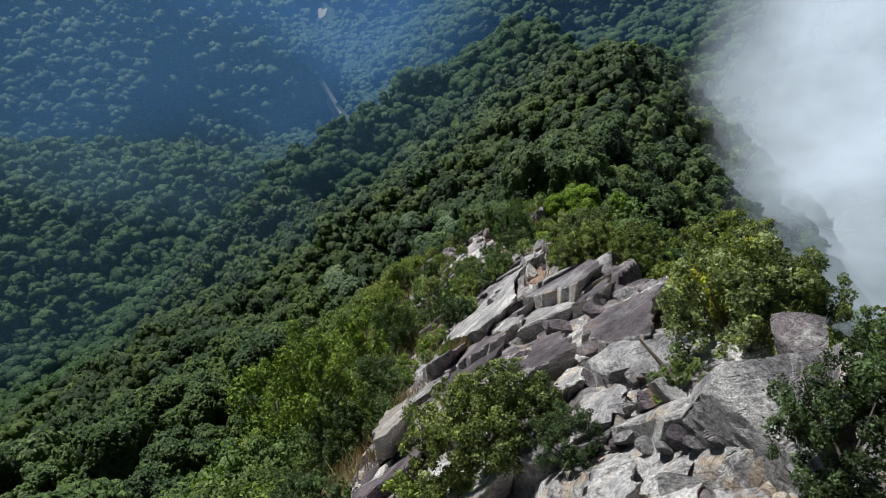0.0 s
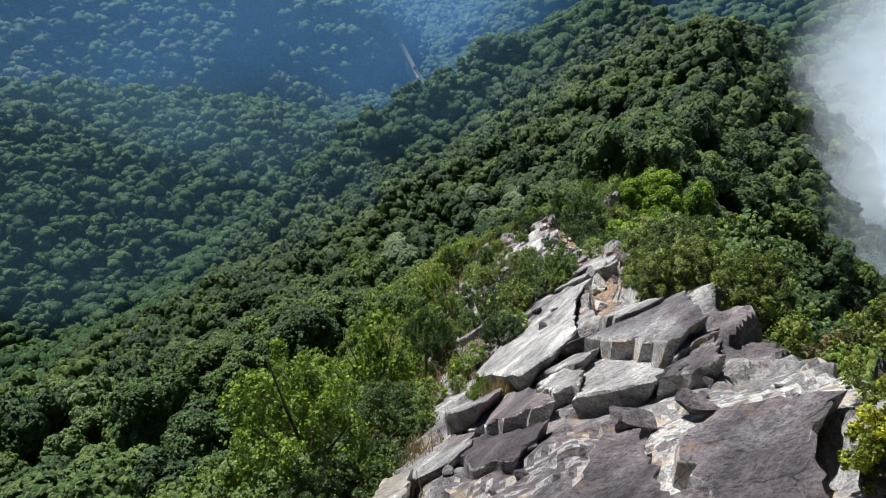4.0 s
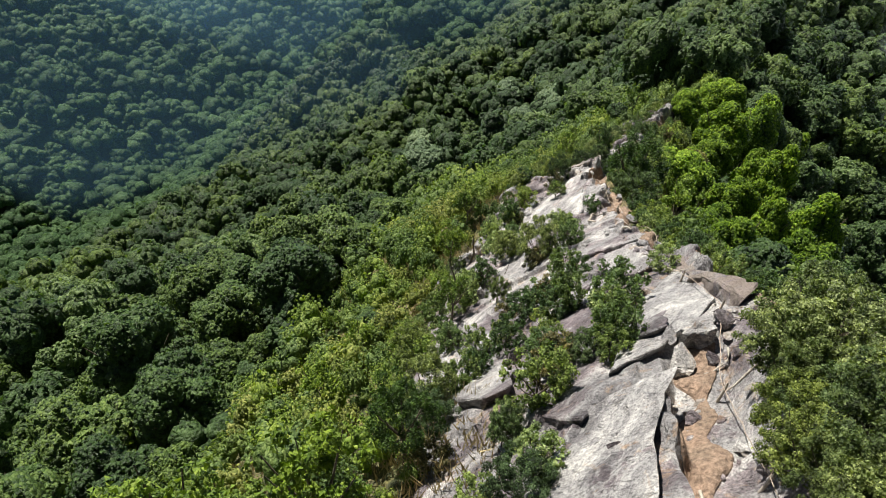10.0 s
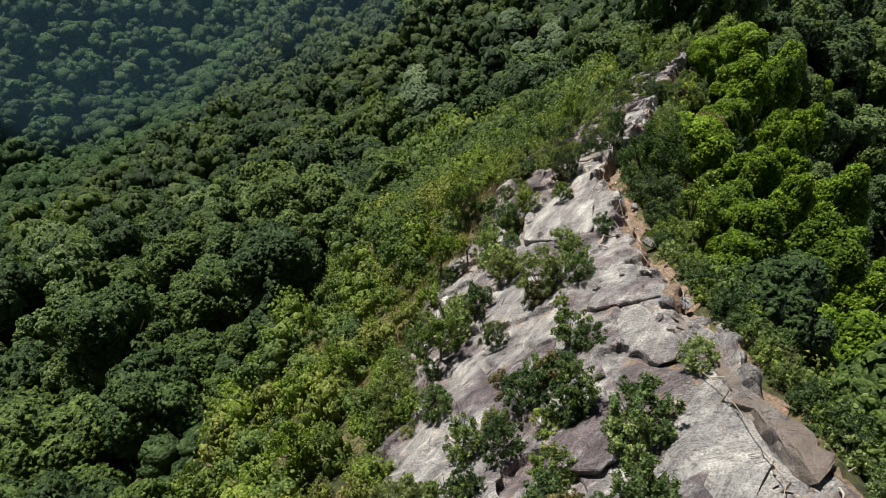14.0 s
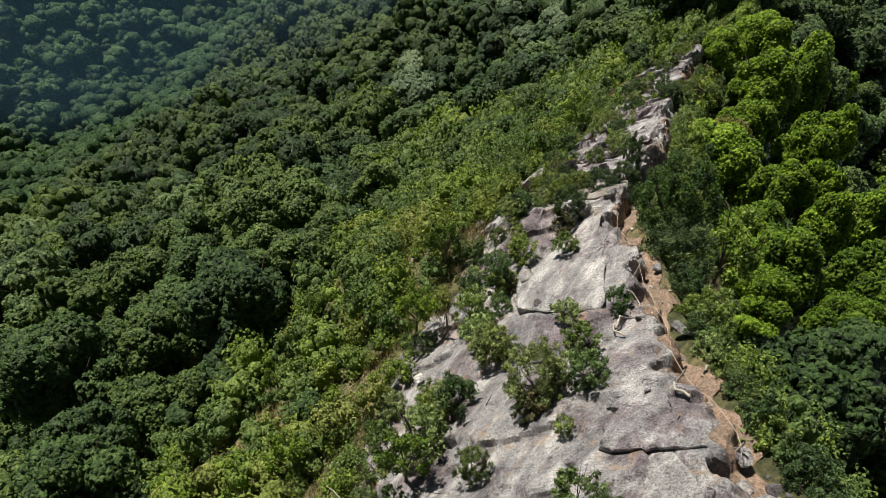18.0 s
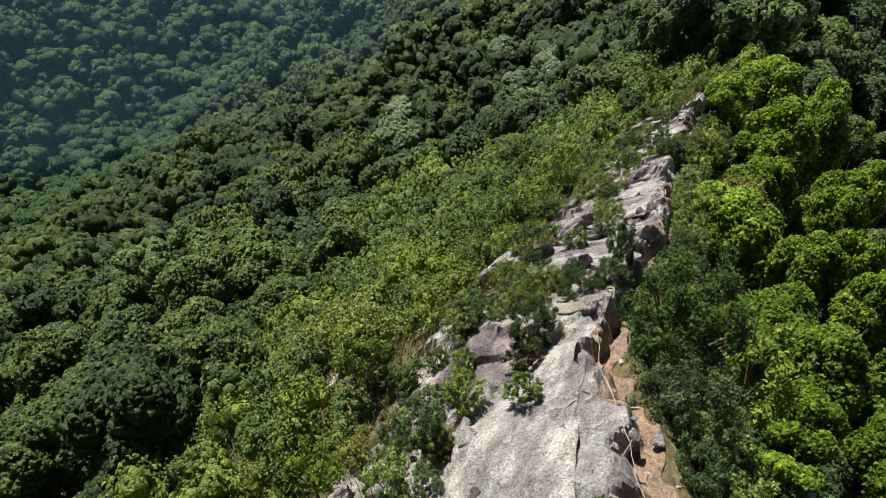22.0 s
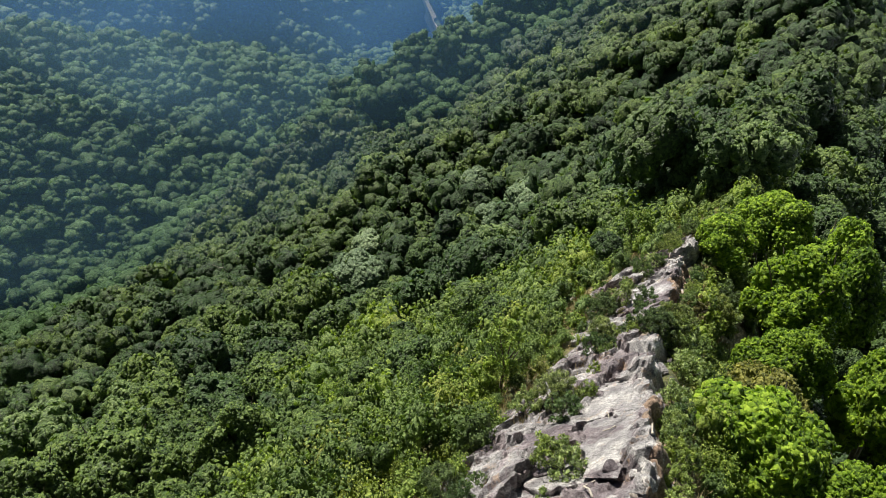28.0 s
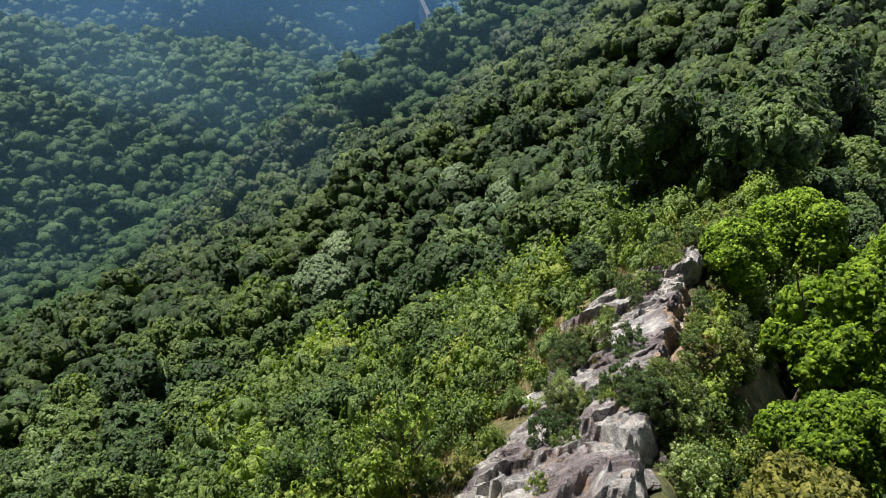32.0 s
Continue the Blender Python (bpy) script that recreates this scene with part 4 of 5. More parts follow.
def rubble():
    r = np.random.default_rng(79)
    shapes = [auto_smooth(mesh_of("stone", *boulder_geometry(r, 1, r.uniform(0.6, 1.0), r.uniform(0.35, 0.7), 12), [(ROCK_CREAM, ROCK_WARM, ROCK)[n % 3]]), 25) for n in range(6)]
    for n in range(270):
        y0, y1, u0, u1 = ((21, 32, 0.7, 2.4), (38, 58, -1.1, 0.4), (63, 78, -1.2, 0.4), (89, 102, -1.1, 0.8), (5, 17, 0.8, 6.5))[n % 5]
        y = r.uniform(y0, y1)
        x = float(crest_x(y)) - r.uniform(u0, u1)
        if covered((x, y)):
            continue
        s = 0.1 + 0.24 * r.random() ** 2
        ob = new("stone", shapes[n % 6])
        ob.matrix_world = pose(x, y, float(bed_z(x, y)) + 0.3 * s, r.uniform(-30, 30), r.uniform(-30, 30), r.uniform(0, 360)) @ Matrix.Scale(s, 4)
        tagged(ob, "broken cream and grey stone among the rubble", "stone", "stones among the slabs")
    for n in range(70):
        x, y = r.uniform(2.2, 4.0), r.uniform(5.6, 10.4)
        if covered((x, y)):
            continue
        s = 0.14 + 0.3 * r.random() ** 1.5
        ob = new("stone", shapes[n % 6])
        ob.matrix_world = pose(x, y, float(bed_z(x, y)) + 0.4 * s, r.uniform(-40, 40), r.uniform(-40, 40), r.uniform(0, 360)) @ Matrix.Scale(s, 4)
        tagged(ob, "sharp cream stone in the rubble below the boulder", "stone", "stones among the slabs")


rubble()

# broadleaf forest on the near flanks, joined; crowns nearest the flight are trees of their own
KINDS = {
    "forest": Kind("broadleaf_tree", 100, 7, LEAF_FOREST, 4.0, 7.4, 5.6, 16, 900, 0.26, 0.2),
    "lime": Kind("camphor_tree", 200, 6, LEAF_LIME, 6.0, 7.0, 6.0, 17, 700, 0.32, 0.2, tilt=0.4),
    "leafy": Kind("camphor_tree", 230, 4, LEAF_LIME, 6.0, 7.0, 6.0, 20, 2300, 0.185, 0.2, points=6, tilt=0.45),
    "golden": Kind("broadleaf_tree", 260, 1, LEAF_OLIVE, 5.0, 7.0, 6.0, 22, 2300, 0.17, 0.2, points=6, tilt=0.55, loose=1.2),
    "silver": Kind("silvery_tree", 300, 3, LEAF_SILVER, 4.0, 8.4, 5.6, 15, 800, 0.38, 0.22),
    "pine": Kind("pine_tree", 350, 3, LEAF_PINE, 3.5, 5.0, 5.5, 34, 2600, 0.17, 0.14, closed=False, quads=False, tilt=1.2),
    "feathery": Kind("pine_tree", 370, 2, LEAF_PINE, 3.5, 5.0, 5.5, 60, 12000, 0.095, 0.14, closed=False, quads=False, tilt=1.2),
    "bush": Kind("bush", 400, 6, LEAF_SHRUB, 0.5, 2.4, 1.9, 60, 2600, 0.085, 0.04, closed=False, quads=False, tilt=0.9, low=-0.6),
    "rusty": Kind("bush", 450, 2, LEAF_RUST, 0.4, 2.0, 1.5, 36, 1400, 0.1, 0.03, closed=False, quads=False, tilt=0.9, low=-0.6),
    "gold": Kind("bush", 470, 1, LEAF_GOLD, 0.6, 3.0, 2.0, 90, 18000, 0.055, 0.05, closed=False, quads=False, tilt=0.9, low=-0.6),
    "fine": Kind("bush", 480, 3, LEAF_FINE, 0.6, 3.2, 2.4, 120, 16000, 0.052, 0.05, closed=False, quads=False, tilt=0.9, low=-0.6),
}
LABELS = {
    "forest": ("dark green broadleaf tree in the hillside forest", "tree", "forest trees near the ridge"),
    "lime": ("dense bright green broadleaf tree on the steep slope", "tree", "bright trees beside the ridge"),
    "silver": ("broadleaf tree with a pale silvery green crown", "tree", "forest trees near the ridge"),
    "golden": ("broadleaf tree with thin olive-gold foliage on the steep slope", "tree", "bright trees beside the ridge"),
    "pine": ("young pine with loose yellow-green needles beside the rocks", "tree", "pines along the ridge"),
    "feathery": ("feathery yellow-green pine rising beside the rock ridge", "tree", "pines along the ridge"),
    "bush": ("small-leaved dark green bush rooted in rock joints", "bush", "bushes on the ridge"),
    "rusty": ("half-dry bush with rusty brown leaves on the rocks", "bush", "bushes on the ridge"),
    "gold": ("small-leaved bush with yellow-green sunlit shoots", "bush", "bushes on the ridge"),
    "fine": ("wide small-leaved green bush growing over the rocks", "bush", "bushes on the ridge"),
}


def grow(kind, x, y, s, turn=None, squash=1.0, sink=0.05):
    r = rng
    return KINDS[kind].plant(x, y, float(ground(x, y)) - sink, s, r.uniform(0, 360) if turn is None else turn, *LABELS[kind], squash)


SCARS = ((-275, 1466, -256, 1455, 30), (-170, 920, -150, 878, 24), (-150, 878, -138, 850, 26), (-302, 313, -284, 304, 3))


def clear_of_scars(X, Y, more=0.5):
    ok = np.ones(X.shape, bool)
    for x0, y0, x1, y1, w in SCARS:
        d, _, _ = along(X, Y, np.array([(x0, y0, 0), (x1, y1, 0)], float))
        ok &= np.abs(d) > w / 2 + (more if w < 5 else 11)
    return ok


def canopy_top(x, y):
    """The height that the crowns reach on the steep side of the ridge."""
    return np.interp(y, [40, 50, 77, 92, 110, 140], [66, 62, 56, 53, 49, 45]) - 0.12 * (np.asarray(x) - 20)


def scrub_edge(X, Y):
    """How far the open scrub reaches down the slope before the forest closes."""
    return np.interp(Y, [-16, 30, 45, 60, 80, 100, 128], [24, 29, 27, 22, 28, 36, 46]) + 5 * wave(X, Y, 26, 9)


def plant_forest():
    X, Y = scatter(-150, 110, -40, 330, 5.4, 11)
    d, zc, yc = along(X, Y, CREST)
    Z = sheet(X, Y)
    r = np.random.default_rng(5)
    keep = ((d > scrub_edge(X, Y) - 2) | (d < -8)) | (Y > 124)
    keep &= ~((d < -75) & (Y < 190)) & (np.abs(d) < 95 + np.maximum(Y, 0)) & ~((d < 0) & (d > -16) & (Y < 34))
    # large crowns that stand out of the canopy
    landmarks = (("silver", 1.6, 179.7, 1.7, 4.0), ("silver", -4.5, 184, 1.4, 3.5), ("silver", -12, 200, 1.6, 4.0), ("silver", -29.3, 155, 1.7, 1.5), ("silver", -33.5, 150, 1.3, 2.0),
                 ("silver", -50.5, 115, 1.35, 6.0), ("silver", -36, 184, 1.4, 1.0), ("forest", -15.5, 162, 1.35, -0.5))
    # bright crowns of the steep side: plan place, height of the top, width
    bright = ((15.3, 79.0, 57.5, 8.6), (20.7, 77.3, 56.0, 5.5), (24.5, 79.6, 55.0, 4.8), (23.5, 98.5, 52.5, 8.6), (26.4, 114.2, 48.8, 7.6), (32.0, 112.0, 48.0, 7.0), (17.2, 70.5, 57.2, 6.0),
              (18.7, 66.6, 58.5, 7.0), (13.8, 57.0, 60.5, 4.2), (15.7, 61.0, 60.0, 4.2), (26.2, 87.5, 53.5, 6.5), (24.1, 74.0, 56.0, 4.8), (22.0, 61.5, 59.0, 5.4), (22.5, 54.2, 61.5, 9.5),
              (25.5, 67.3, 57.6, 7.2), (28.6, 101.5, 51.0, 7.2), (20.3, 89.0, 53.2, 5.6), (20.2, 106.0, 50.2, 5.2), (29.8, 92.5, 52.0, 6.2), (31.0, 79.5, 53.5, 7.4), (18.4, 50.0, 63.0, 6.5), (14.5, 66.0, 58.6, 3.8))
    for _, x, y, big, _ in landmarks:
        keep &= np.hypot(X - x, Y - y) > 2.6 * big
    for x, y, _, wide in bright:
        keep &= np.hypot(X - x, Y - y) > 0.62 * wide
    keep &= np.hypot(X + 22.5, Y - 146) > 5.0
    X, Y, Z, d = X[keep], Y[keep], Z[keep], d[keep]
    s = 0.5 + 0.75 * r.random(len(X)) ** 1.2 + 0.35 * (r.random(len(X)) < 0.12)
    # the distance to the flight, which runs along x = 0 to 6
    reach = np.hypot(X - 3, (Y - np.clip(Y, 20, 75))) + np.where(d < 0, -22, 0) + np.clip(Y - 110, 0, 200) * 0.4
    reach = reach + np.where(Y < 22, 60, 0)
    order = np.argsort(reach)
    own = np.zeros(len(X), bool)
    own[order[:240]] = True
    Z = Z + r.uniform(-1.6, 1.2, len(X))
    steep = (d < 0) & (Y < 150)
    Z = np.where(steep, np.clip(canopy_top(X, Y) - 9.0 * s - r.uniform(0, 4.5, len(X)), Z - 1.0, Z + 5.0), Z)
    for i in np.where(own)[0]:
        right = d[i] < 0
        k = ("leafy" if Y[i] < 118 else "lime") if right and r.random() < 0.45 else "silver" if not right and r.random() < 0.05 else "forest"
        low = 0.72 if k in ("lime", "leafy") else 1.0
        KINDS[k].plant(X[i], Y[i], min(Z[i], float(sheet(X[i], Y[i]))) - 0.8 / low, s[i] * low, r.uniform(0, 360), *LABELS["lime" if k == "leafy" else k], r.uniform(0.9, 1.25))
    for x, y, top, wide in bright:
        big = wide / 7.0
        base = min(top - 11.4 * big, float(sheet(x, y)) - 0.3)
        KINDS["leafy"].plant(x, y, base, big, r.uniform(0, 360), *LABELS["lime"], (top - base) / (11.4 * big))
    grow("golden", 17.6, 83.6, 0.8, sink=1.0)
    grow("golden", 18.6, 72.6, 0.6, sink=0.5)
    for kind, x, y, big, sink in landmarks:
        grow(kind, x, y, big, sink=sink)
    # undergrowth below the crowns of both sides, toned dark to deepen the shade in gaps
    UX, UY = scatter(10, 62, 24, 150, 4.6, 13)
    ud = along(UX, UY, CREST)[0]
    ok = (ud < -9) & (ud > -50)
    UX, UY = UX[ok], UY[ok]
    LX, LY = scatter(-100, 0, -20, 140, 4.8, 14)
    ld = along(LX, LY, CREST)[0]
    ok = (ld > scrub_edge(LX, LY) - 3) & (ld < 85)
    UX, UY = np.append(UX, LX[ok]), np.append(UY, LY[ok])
    rest = np.where(~own)[0]
    close = (reach[rest] < 105) & (Y[rest] > 30 - 0.3 * X[rest])
    shapes = [clump_geometry(700 + n, 8.6, 6.2, 11, 1, 190, 0.5, 6) for n in range(8)] + [clump_geometry(720 + n, 8.8, 6.0, 8, 1, 70, 0.75, 6, fill=1.0) for n in range(8)]
    shapes += [clump_geometry(740 + n, 8.4, 6.2, 13, 1, 460, 0.29, 6) for n in range(4)]
    shapes = [(v + [0, 0, 3.0], f) for v, f in shapes]
    m = len(rest)
    P = np.stack([X, Y, Z - 1.0], 1)[rest]
    under = len(UX)
    S = (s[rest])[:, None] * np.stack([np.ones(m), np.ones(m), r.uniform(0.85, 1.25, m)], 1)
    # tones lowered beyond y = 112: the far hump's shade is put into leaf colour
    near_slope = np.clip((d[rest] - 20) / 10, 0, 1) * np.clip((115 - Y[rest]) / 25, 0, 1)
    tones = np.clip(r.random(m) ** 0.8 + 0.16 * wave(X, Y, 45, 71)[rest] + 0.1 * near_slope - 0.26 * np.clip((Y[rest] - 112) / 40, 0, 1), 0, 1)
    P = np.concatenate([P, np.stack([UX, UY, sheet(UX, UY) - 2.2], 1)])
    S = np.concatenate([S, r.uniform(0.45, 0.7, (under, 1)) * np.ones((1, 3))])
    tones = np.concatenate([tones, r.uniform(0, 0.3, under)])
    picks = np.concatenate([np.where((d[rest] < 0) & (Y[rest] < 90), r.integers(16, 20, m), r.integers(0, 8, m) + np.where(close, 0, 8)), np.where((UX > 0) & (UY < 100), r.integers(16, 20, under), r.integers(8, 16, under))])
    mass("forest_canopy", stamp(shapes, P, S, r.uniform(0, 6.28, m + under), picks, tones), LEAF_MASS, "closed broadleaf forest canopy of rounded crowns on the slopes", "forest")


def plant_scrub():
    """Low yellow-green scrub on the open slope between the bare rock and the forest, and along the other side."""
    r = np.random.default_rng(25)
    X, Y = scatter(-40, 40, -16, 132, 1.45, 31)
    d, zc, yc = along(X, Y, CREST)
    far = scrub_edge(X, Y)
    keep = ((d > bare(Y) + 0.2 + 0.7 * wave(X, Y, 6, 4)) & (d < far)) | ((d < np.interp(Y, [24, 30], [-1.0, -1.45])) & (d > np.interp(Y, [20, 40, 60], [-10.5, -8.5, -4.8]))) | ((Y > 107) & (np.abs(d) < 14))
    keep &= np.hypot(X + 3.8, Y - 94) > 2.6
    keep &= np.hypot(X + 27, Y - 118) > 3.0
    keep &= np.hypot(X + 7.2, Y - 110.8) > 2.4
    keep &= np.hypot(X - 11.3, Y - 71) > 1.6
    keep &= (wave(X, Y, 9, 14) < 1.0) & (r.random(len(X)) < np.interp(np.abs(d), [10, 22, 40], [1, 0.75, 0.5]))
    X, Y, d = X[keep], Y[keep], d[keep]
    Z = ground(X, Y)
    variants = []
    for n in range(10):
        v, f = clump_geometry(900 + n, 2.5, 2.1, 10, 1, 300, 0.085, 5, tilt=0.7, loose=1.45, fill=0.66, uneven=0.2) if n < 5 else clump_geometry(900 + n, 2.5, 2.1, 9, 1, 95, 0.12, 5, tilt=0.6, loose=1.35, fill=0.78)
        variants.append((v + [0, 0, 0.05], f))
    close = (np.abs(d) < 14) & (Y > 4) & (Y < 90)
    m = len(X)
    s = ((0.45 + 1.0 * r.random(m) ** 2.2) * np.where(Y > 107, 1.5, np.where(d < -1, np.interp(Y, [10, 22, 50], [0.75, 1.2, 1.0]), np.interp(Y, [55, 75], [1.0, 1.25]))) * np.interp(np.abs(d), [2, 10, 16, 40], [0.8, 0.95, 1.05, 1.6]) * np.where(d > 0, np.interp(d - bare(Y), [0.3, 4.5], [0.5, 1.0]), 1.0))[:, None] * np.stack([np.ones(m), np.ones(m), r.uniform(0.9, 1.5, m)], 1)
    tones = np.clip(0.15 + 0.85 * r.random(m) + 0.25 * wave(X, Y, 7, 72) - np.where(d < -1, 0.05, np.interp(Y, [22, 32, 55, 75], [0.28, 0.0, 0.0, 0.14])), 0, 1)
    mass("scrub", stamp(variants, np.stack([X, Y, Z], 1), s, r.uniform(0, 6.28, m), r.integers(0, 5, m) + np.where(close, 0, 5), tones), LEAF_SCRUB, "low yellow-green scrub covering the open slope below the rocks", "scrub")


def plant_far():
    r = np.random.default_rng(15)
    variants = []
    for n in range(12):
        v, f = clump_geometry(800 + n, 12.0, 6.6, 6, 1, 14, 1.1, 5, fill=1.0) if n < 6 else clump_geometry(800 + n, 12.5, 6.6, 5, 1, 0, 1.6, 5, fill=1.05)
        variants.append((v + [0, 0, 2.5], f))
    Xs, Ys = [], []
    for x0, x1, y0, y1, st, seed in ((-330, 230, 20, 470, 7.0, 21), (-520, 420, 470, 760, 8.5, 24), (-1100, 700, 760, 1450, 10.5, 22), (-1000, -330, 100, 470, 10, 23), (230, 420, 200, 470, 9, 25), (-1000, -520, 470, 760, 11, 26), (-1100, 500, 1450, 2150, 27, 27)):
        X, Y = scatter(x0, x1, y0, y1, st, seed)
        inner = (X > -150) & (X < 110) & (Y > 20) & (Y < 330)
        bearing = np.degrees(np.arctan2(X, Y))
        seen = (bearing > np.where(np.hypot(X, Y) < 420, -58, -47)) & (bearing < 33) & (np.hypot(X, Y) > 75) & (Y > 35)
        Xs.append(X[~inner & seen])
        Ys.append(Y[~inner & seen])
    X, Y = np.concatenate(Xs), np.concatenate(Ys)
    free = clear_of_scars(X, Y)
    X, Y = X[free], Y[free]
    Z = sheet(X, Y)
    m = len(X)
    s = (0.6 + 0.75 * r.random(m) ** 1.4) * np.interp(np.hypot(X, Y), [200, 465, 475, 760, 800, 1450, 1500], [0.95, 1.05, 1.2, 1.3, 1.6, 1.75, 3.2])
    Z = Z + r.uniform(-1.8, 1.5, m) * np.interp(np.hypot(X, Y), [400, 700], [1, 0.4])
    # tones cut beyond 500 m, so the far slopes' dimness is in the leaf colour
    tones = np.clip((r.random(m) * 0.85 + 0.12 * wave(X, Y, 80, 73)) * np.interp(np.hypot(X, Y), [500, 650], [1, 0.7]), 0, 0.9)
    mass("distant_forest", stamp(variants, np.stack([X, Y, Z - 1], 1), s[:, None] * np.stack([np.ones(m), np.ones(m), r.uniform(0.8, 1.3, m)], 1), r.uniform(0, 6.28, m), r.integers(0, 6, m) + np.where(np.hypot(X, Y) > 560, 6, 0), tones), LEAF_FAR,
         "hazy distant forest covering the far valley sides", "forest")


plant_forest()
plant_scrub()
plant_far()


def plant_ridge():
    """Bushes rooted in the joints of the rock, and the larger ones beside it."""
    for kind, x, y, s in (("fine", 5.6, 23.4, 0.7), ("fine", 6.0, 28.4, 0.8), ("rusty", 0.9, 10.6, 0.9), ("fine", 0.5, 9.8, 0.95), ("fine", 1.2, 9.5, 0.85), ("fine", 2.1, 8.3, 0.45), ("rusty", -0.4, 9.9, 0.7), ("bush", -0.6, 8.9, 0.7), ("bush", -2.9, 9.5, 0.8), ("bush", -1.4, 6.6, 0.8), ("bush", 3.9, 8.6, 0.5), ("fine", -3.9, 12.4, 0.8),
                          ("fine", -3.6, 17.0, 0.9), ("fine", -2.9, 21.0, 1.0), ("fine", 7.2, 26.4, 1.0), ("bush", 7.8, 23.5, 1.2), ("bush", 1.0, 29.3, 1.0), ("bush", 3.1, 31.2, 0.7),
                          ("feathery", -2.6, 28.4, 0.5), ("fine", 7.6, 31.0, 0.9), ("bush", 2.2, 46.3, 0.8), ("bush", 3.3, 34.2, 1.0), ("bush", 5.1, 36.8, 0.6), ("bush", 0.4, 36.6, 0.9),
                          ("bush", -2.8, 43.1, 1.1), ("bush", 2.9, 30.6, 0.6), ("rusty", 1.4, 31.0, 0.8), ("bush", 3.4, 48.4, 0.6), ("bush", 1.7, 48.4, 0.6), ("bush", 2.3, 44.8, 0.8),
                          ("bush", -1.6, 48.4, 0.9), ("bush", -1.9, 45.0, 0.9), ("pine", -3.2, 41.6, 0.45), ("pine", -4.8, 50.6, 0.5), ("pine", 10.8, 58.0, 0.9), ("feathery", 4.6, 60.2, 0.36), ("bush", 8.0, 62.5, 0.9),
                          ("bush", -0.2, 53.4, 0.8), ("pine", -4.4, 55.6, 0.5), ("bush", 6.8, 49.0, 1.0), ("bush", 7.0, 52.5, 1.1), ("bush", 12.6, 85.6, 1.2), ("bush", 5.5, 91.0, 1.3), ("bush", 19.5, 99.0, 1.4),
                          ("rusty", 8.2, 38.0, 0.8), ("rusty", 7.8, 44.0, 0.9)):
        grow(kind, x, y, s)
    grow("fine", 5.2, 9.9, 0.95, sink=0.6)
    grow("fine", 4.5, 5.4, 0.7, sink=0.2)
    grow("fine", 5.5, 6.3, 0.62, sink=0.3)
    grow("gold", 5.7, 12.3, 0.72, sink=0.85)
    grow("gold", 6.4, 13.0, 0.6, sink=0.8)
    grow("gold", 6.0, 11.2, 0.95, sink=0.9)
    grow("fine", 5.95, 9.7, 0.62, sink=0.35)
    grow("feathery", -4.7, 18.6, 0.85, sink=0.6)
    grow("pine", -8.2, 24.5, 1.0, sink=0.4)
    for x, y, big in ((5.3, 23.6, 0.5), (5.3, 25.2, 0.6), (5.45, 26.1, 0.6), (5.5, 24.5, 0.55), (5.7, 26.3, 0.5), (6.0, 27.5, 0.5), (6.6, 13.6, 0.9), (6.0, 23.0, 0.75), (6.3, 24.6, 0.9), (6.6, 26.2, 0.8), (5.9, 27.6, 0.7), (6.8, 28.6, 0.9), (7.3, 30.0, 1.0), (7.0, 21.4, 0.8)):
        grow("fine", x, y, big, sink=0.25)
    grow("pine", -4.2, 25.5, 0.75, sink=0.3)
    grow("feathery", 0.15, 20.6, 0.2, sink=0.5)
    grow("feathery", 6.5, 56.6, 1.0, sink=2.4)
    grow("fine", 6.4, 53.2, 1.25, sink=0.5)
    for x, y, big in ((12.3, 86.6, 1.1), (11.4, 85.6, 0.8), (13.3, 88.0, 0.8), (19.8, 101.5, 1.3), (18.6, 98.6, 1.1)):
        grow("fine", x, y, big, sink=0.3)
    for x, y, big in ((3.2, 58.4, 0.6), (4.4, 59.2, 0.6), (2.3, 59.6, 0.6), (1.4, 58.3, 0.6), (0.6, 61.0, 0.7), (3.2, 61.2, 0.4), (1.6, 63.2, 0.5)):
        grow("fine", x, y, big, sink=0.2)
    for y in np.arange(40.5, 57, 1.6):
        grow("bush", float(crest_x(y)) + rng.uniform(1.2, 2.4), y, rng.uniform(0.6, 0.95), sink=0.3)
    r = np.random.default_rng(88)
    for n in range(84):
        y = 14 + 104 * r.random() ** 0.8
        x = float(crest_x(y)) - float(bare(y)) - r.uniform(3, 30)
        grow("pine" if r.random() < 0.6 else "forest", x, y, r.uniform(0.3, 0.6) * (1.0 if y < 60 else 1.25), sink=0.2)
    for n in range(290):
        y = 23 + 85 * r.random()
        b = float(bare(y))
        u = b * r.uniform(0.35, 1.15)
        x = float(crest_x(y)) - u
        if (not covered((x, y)) and not (19 < y < 31 and u < 3.6)) or (y > 30 and u > 0.4 * b and r.random() < 0.5):
            if 60 < y < 104 and r.random() < 0.65:
                continue
            grow("rusty" if r.random() < 0.12 else "fine" if r.random() < 0.25 else "bush", x, y, r.uniform(0.35, 0.85), squash=r.uniform(0.7, 1.3))
    for y in [*np.arange(32.5, 48, 1.0), *np.arange(62, 79, 1.3), *np.arange(88, 101, 1.4)]:
        grow("bush", float(crest_x(y)) + r.uniform(1.05, 1.5), y + r.uniform(-0.3, 0.3), r.uniform(0.5, 0.75), sink=0.2)
    for n in range(20):
        y = 8 + 102 * r.random()
        x = float(crest_x(y)) + r.uniform(1.7, 4.5)
        grow("rusty" if r.random() < 0.2 else "bush", x, y, r.uniform(0.6, 1.2))


plant_ridge()


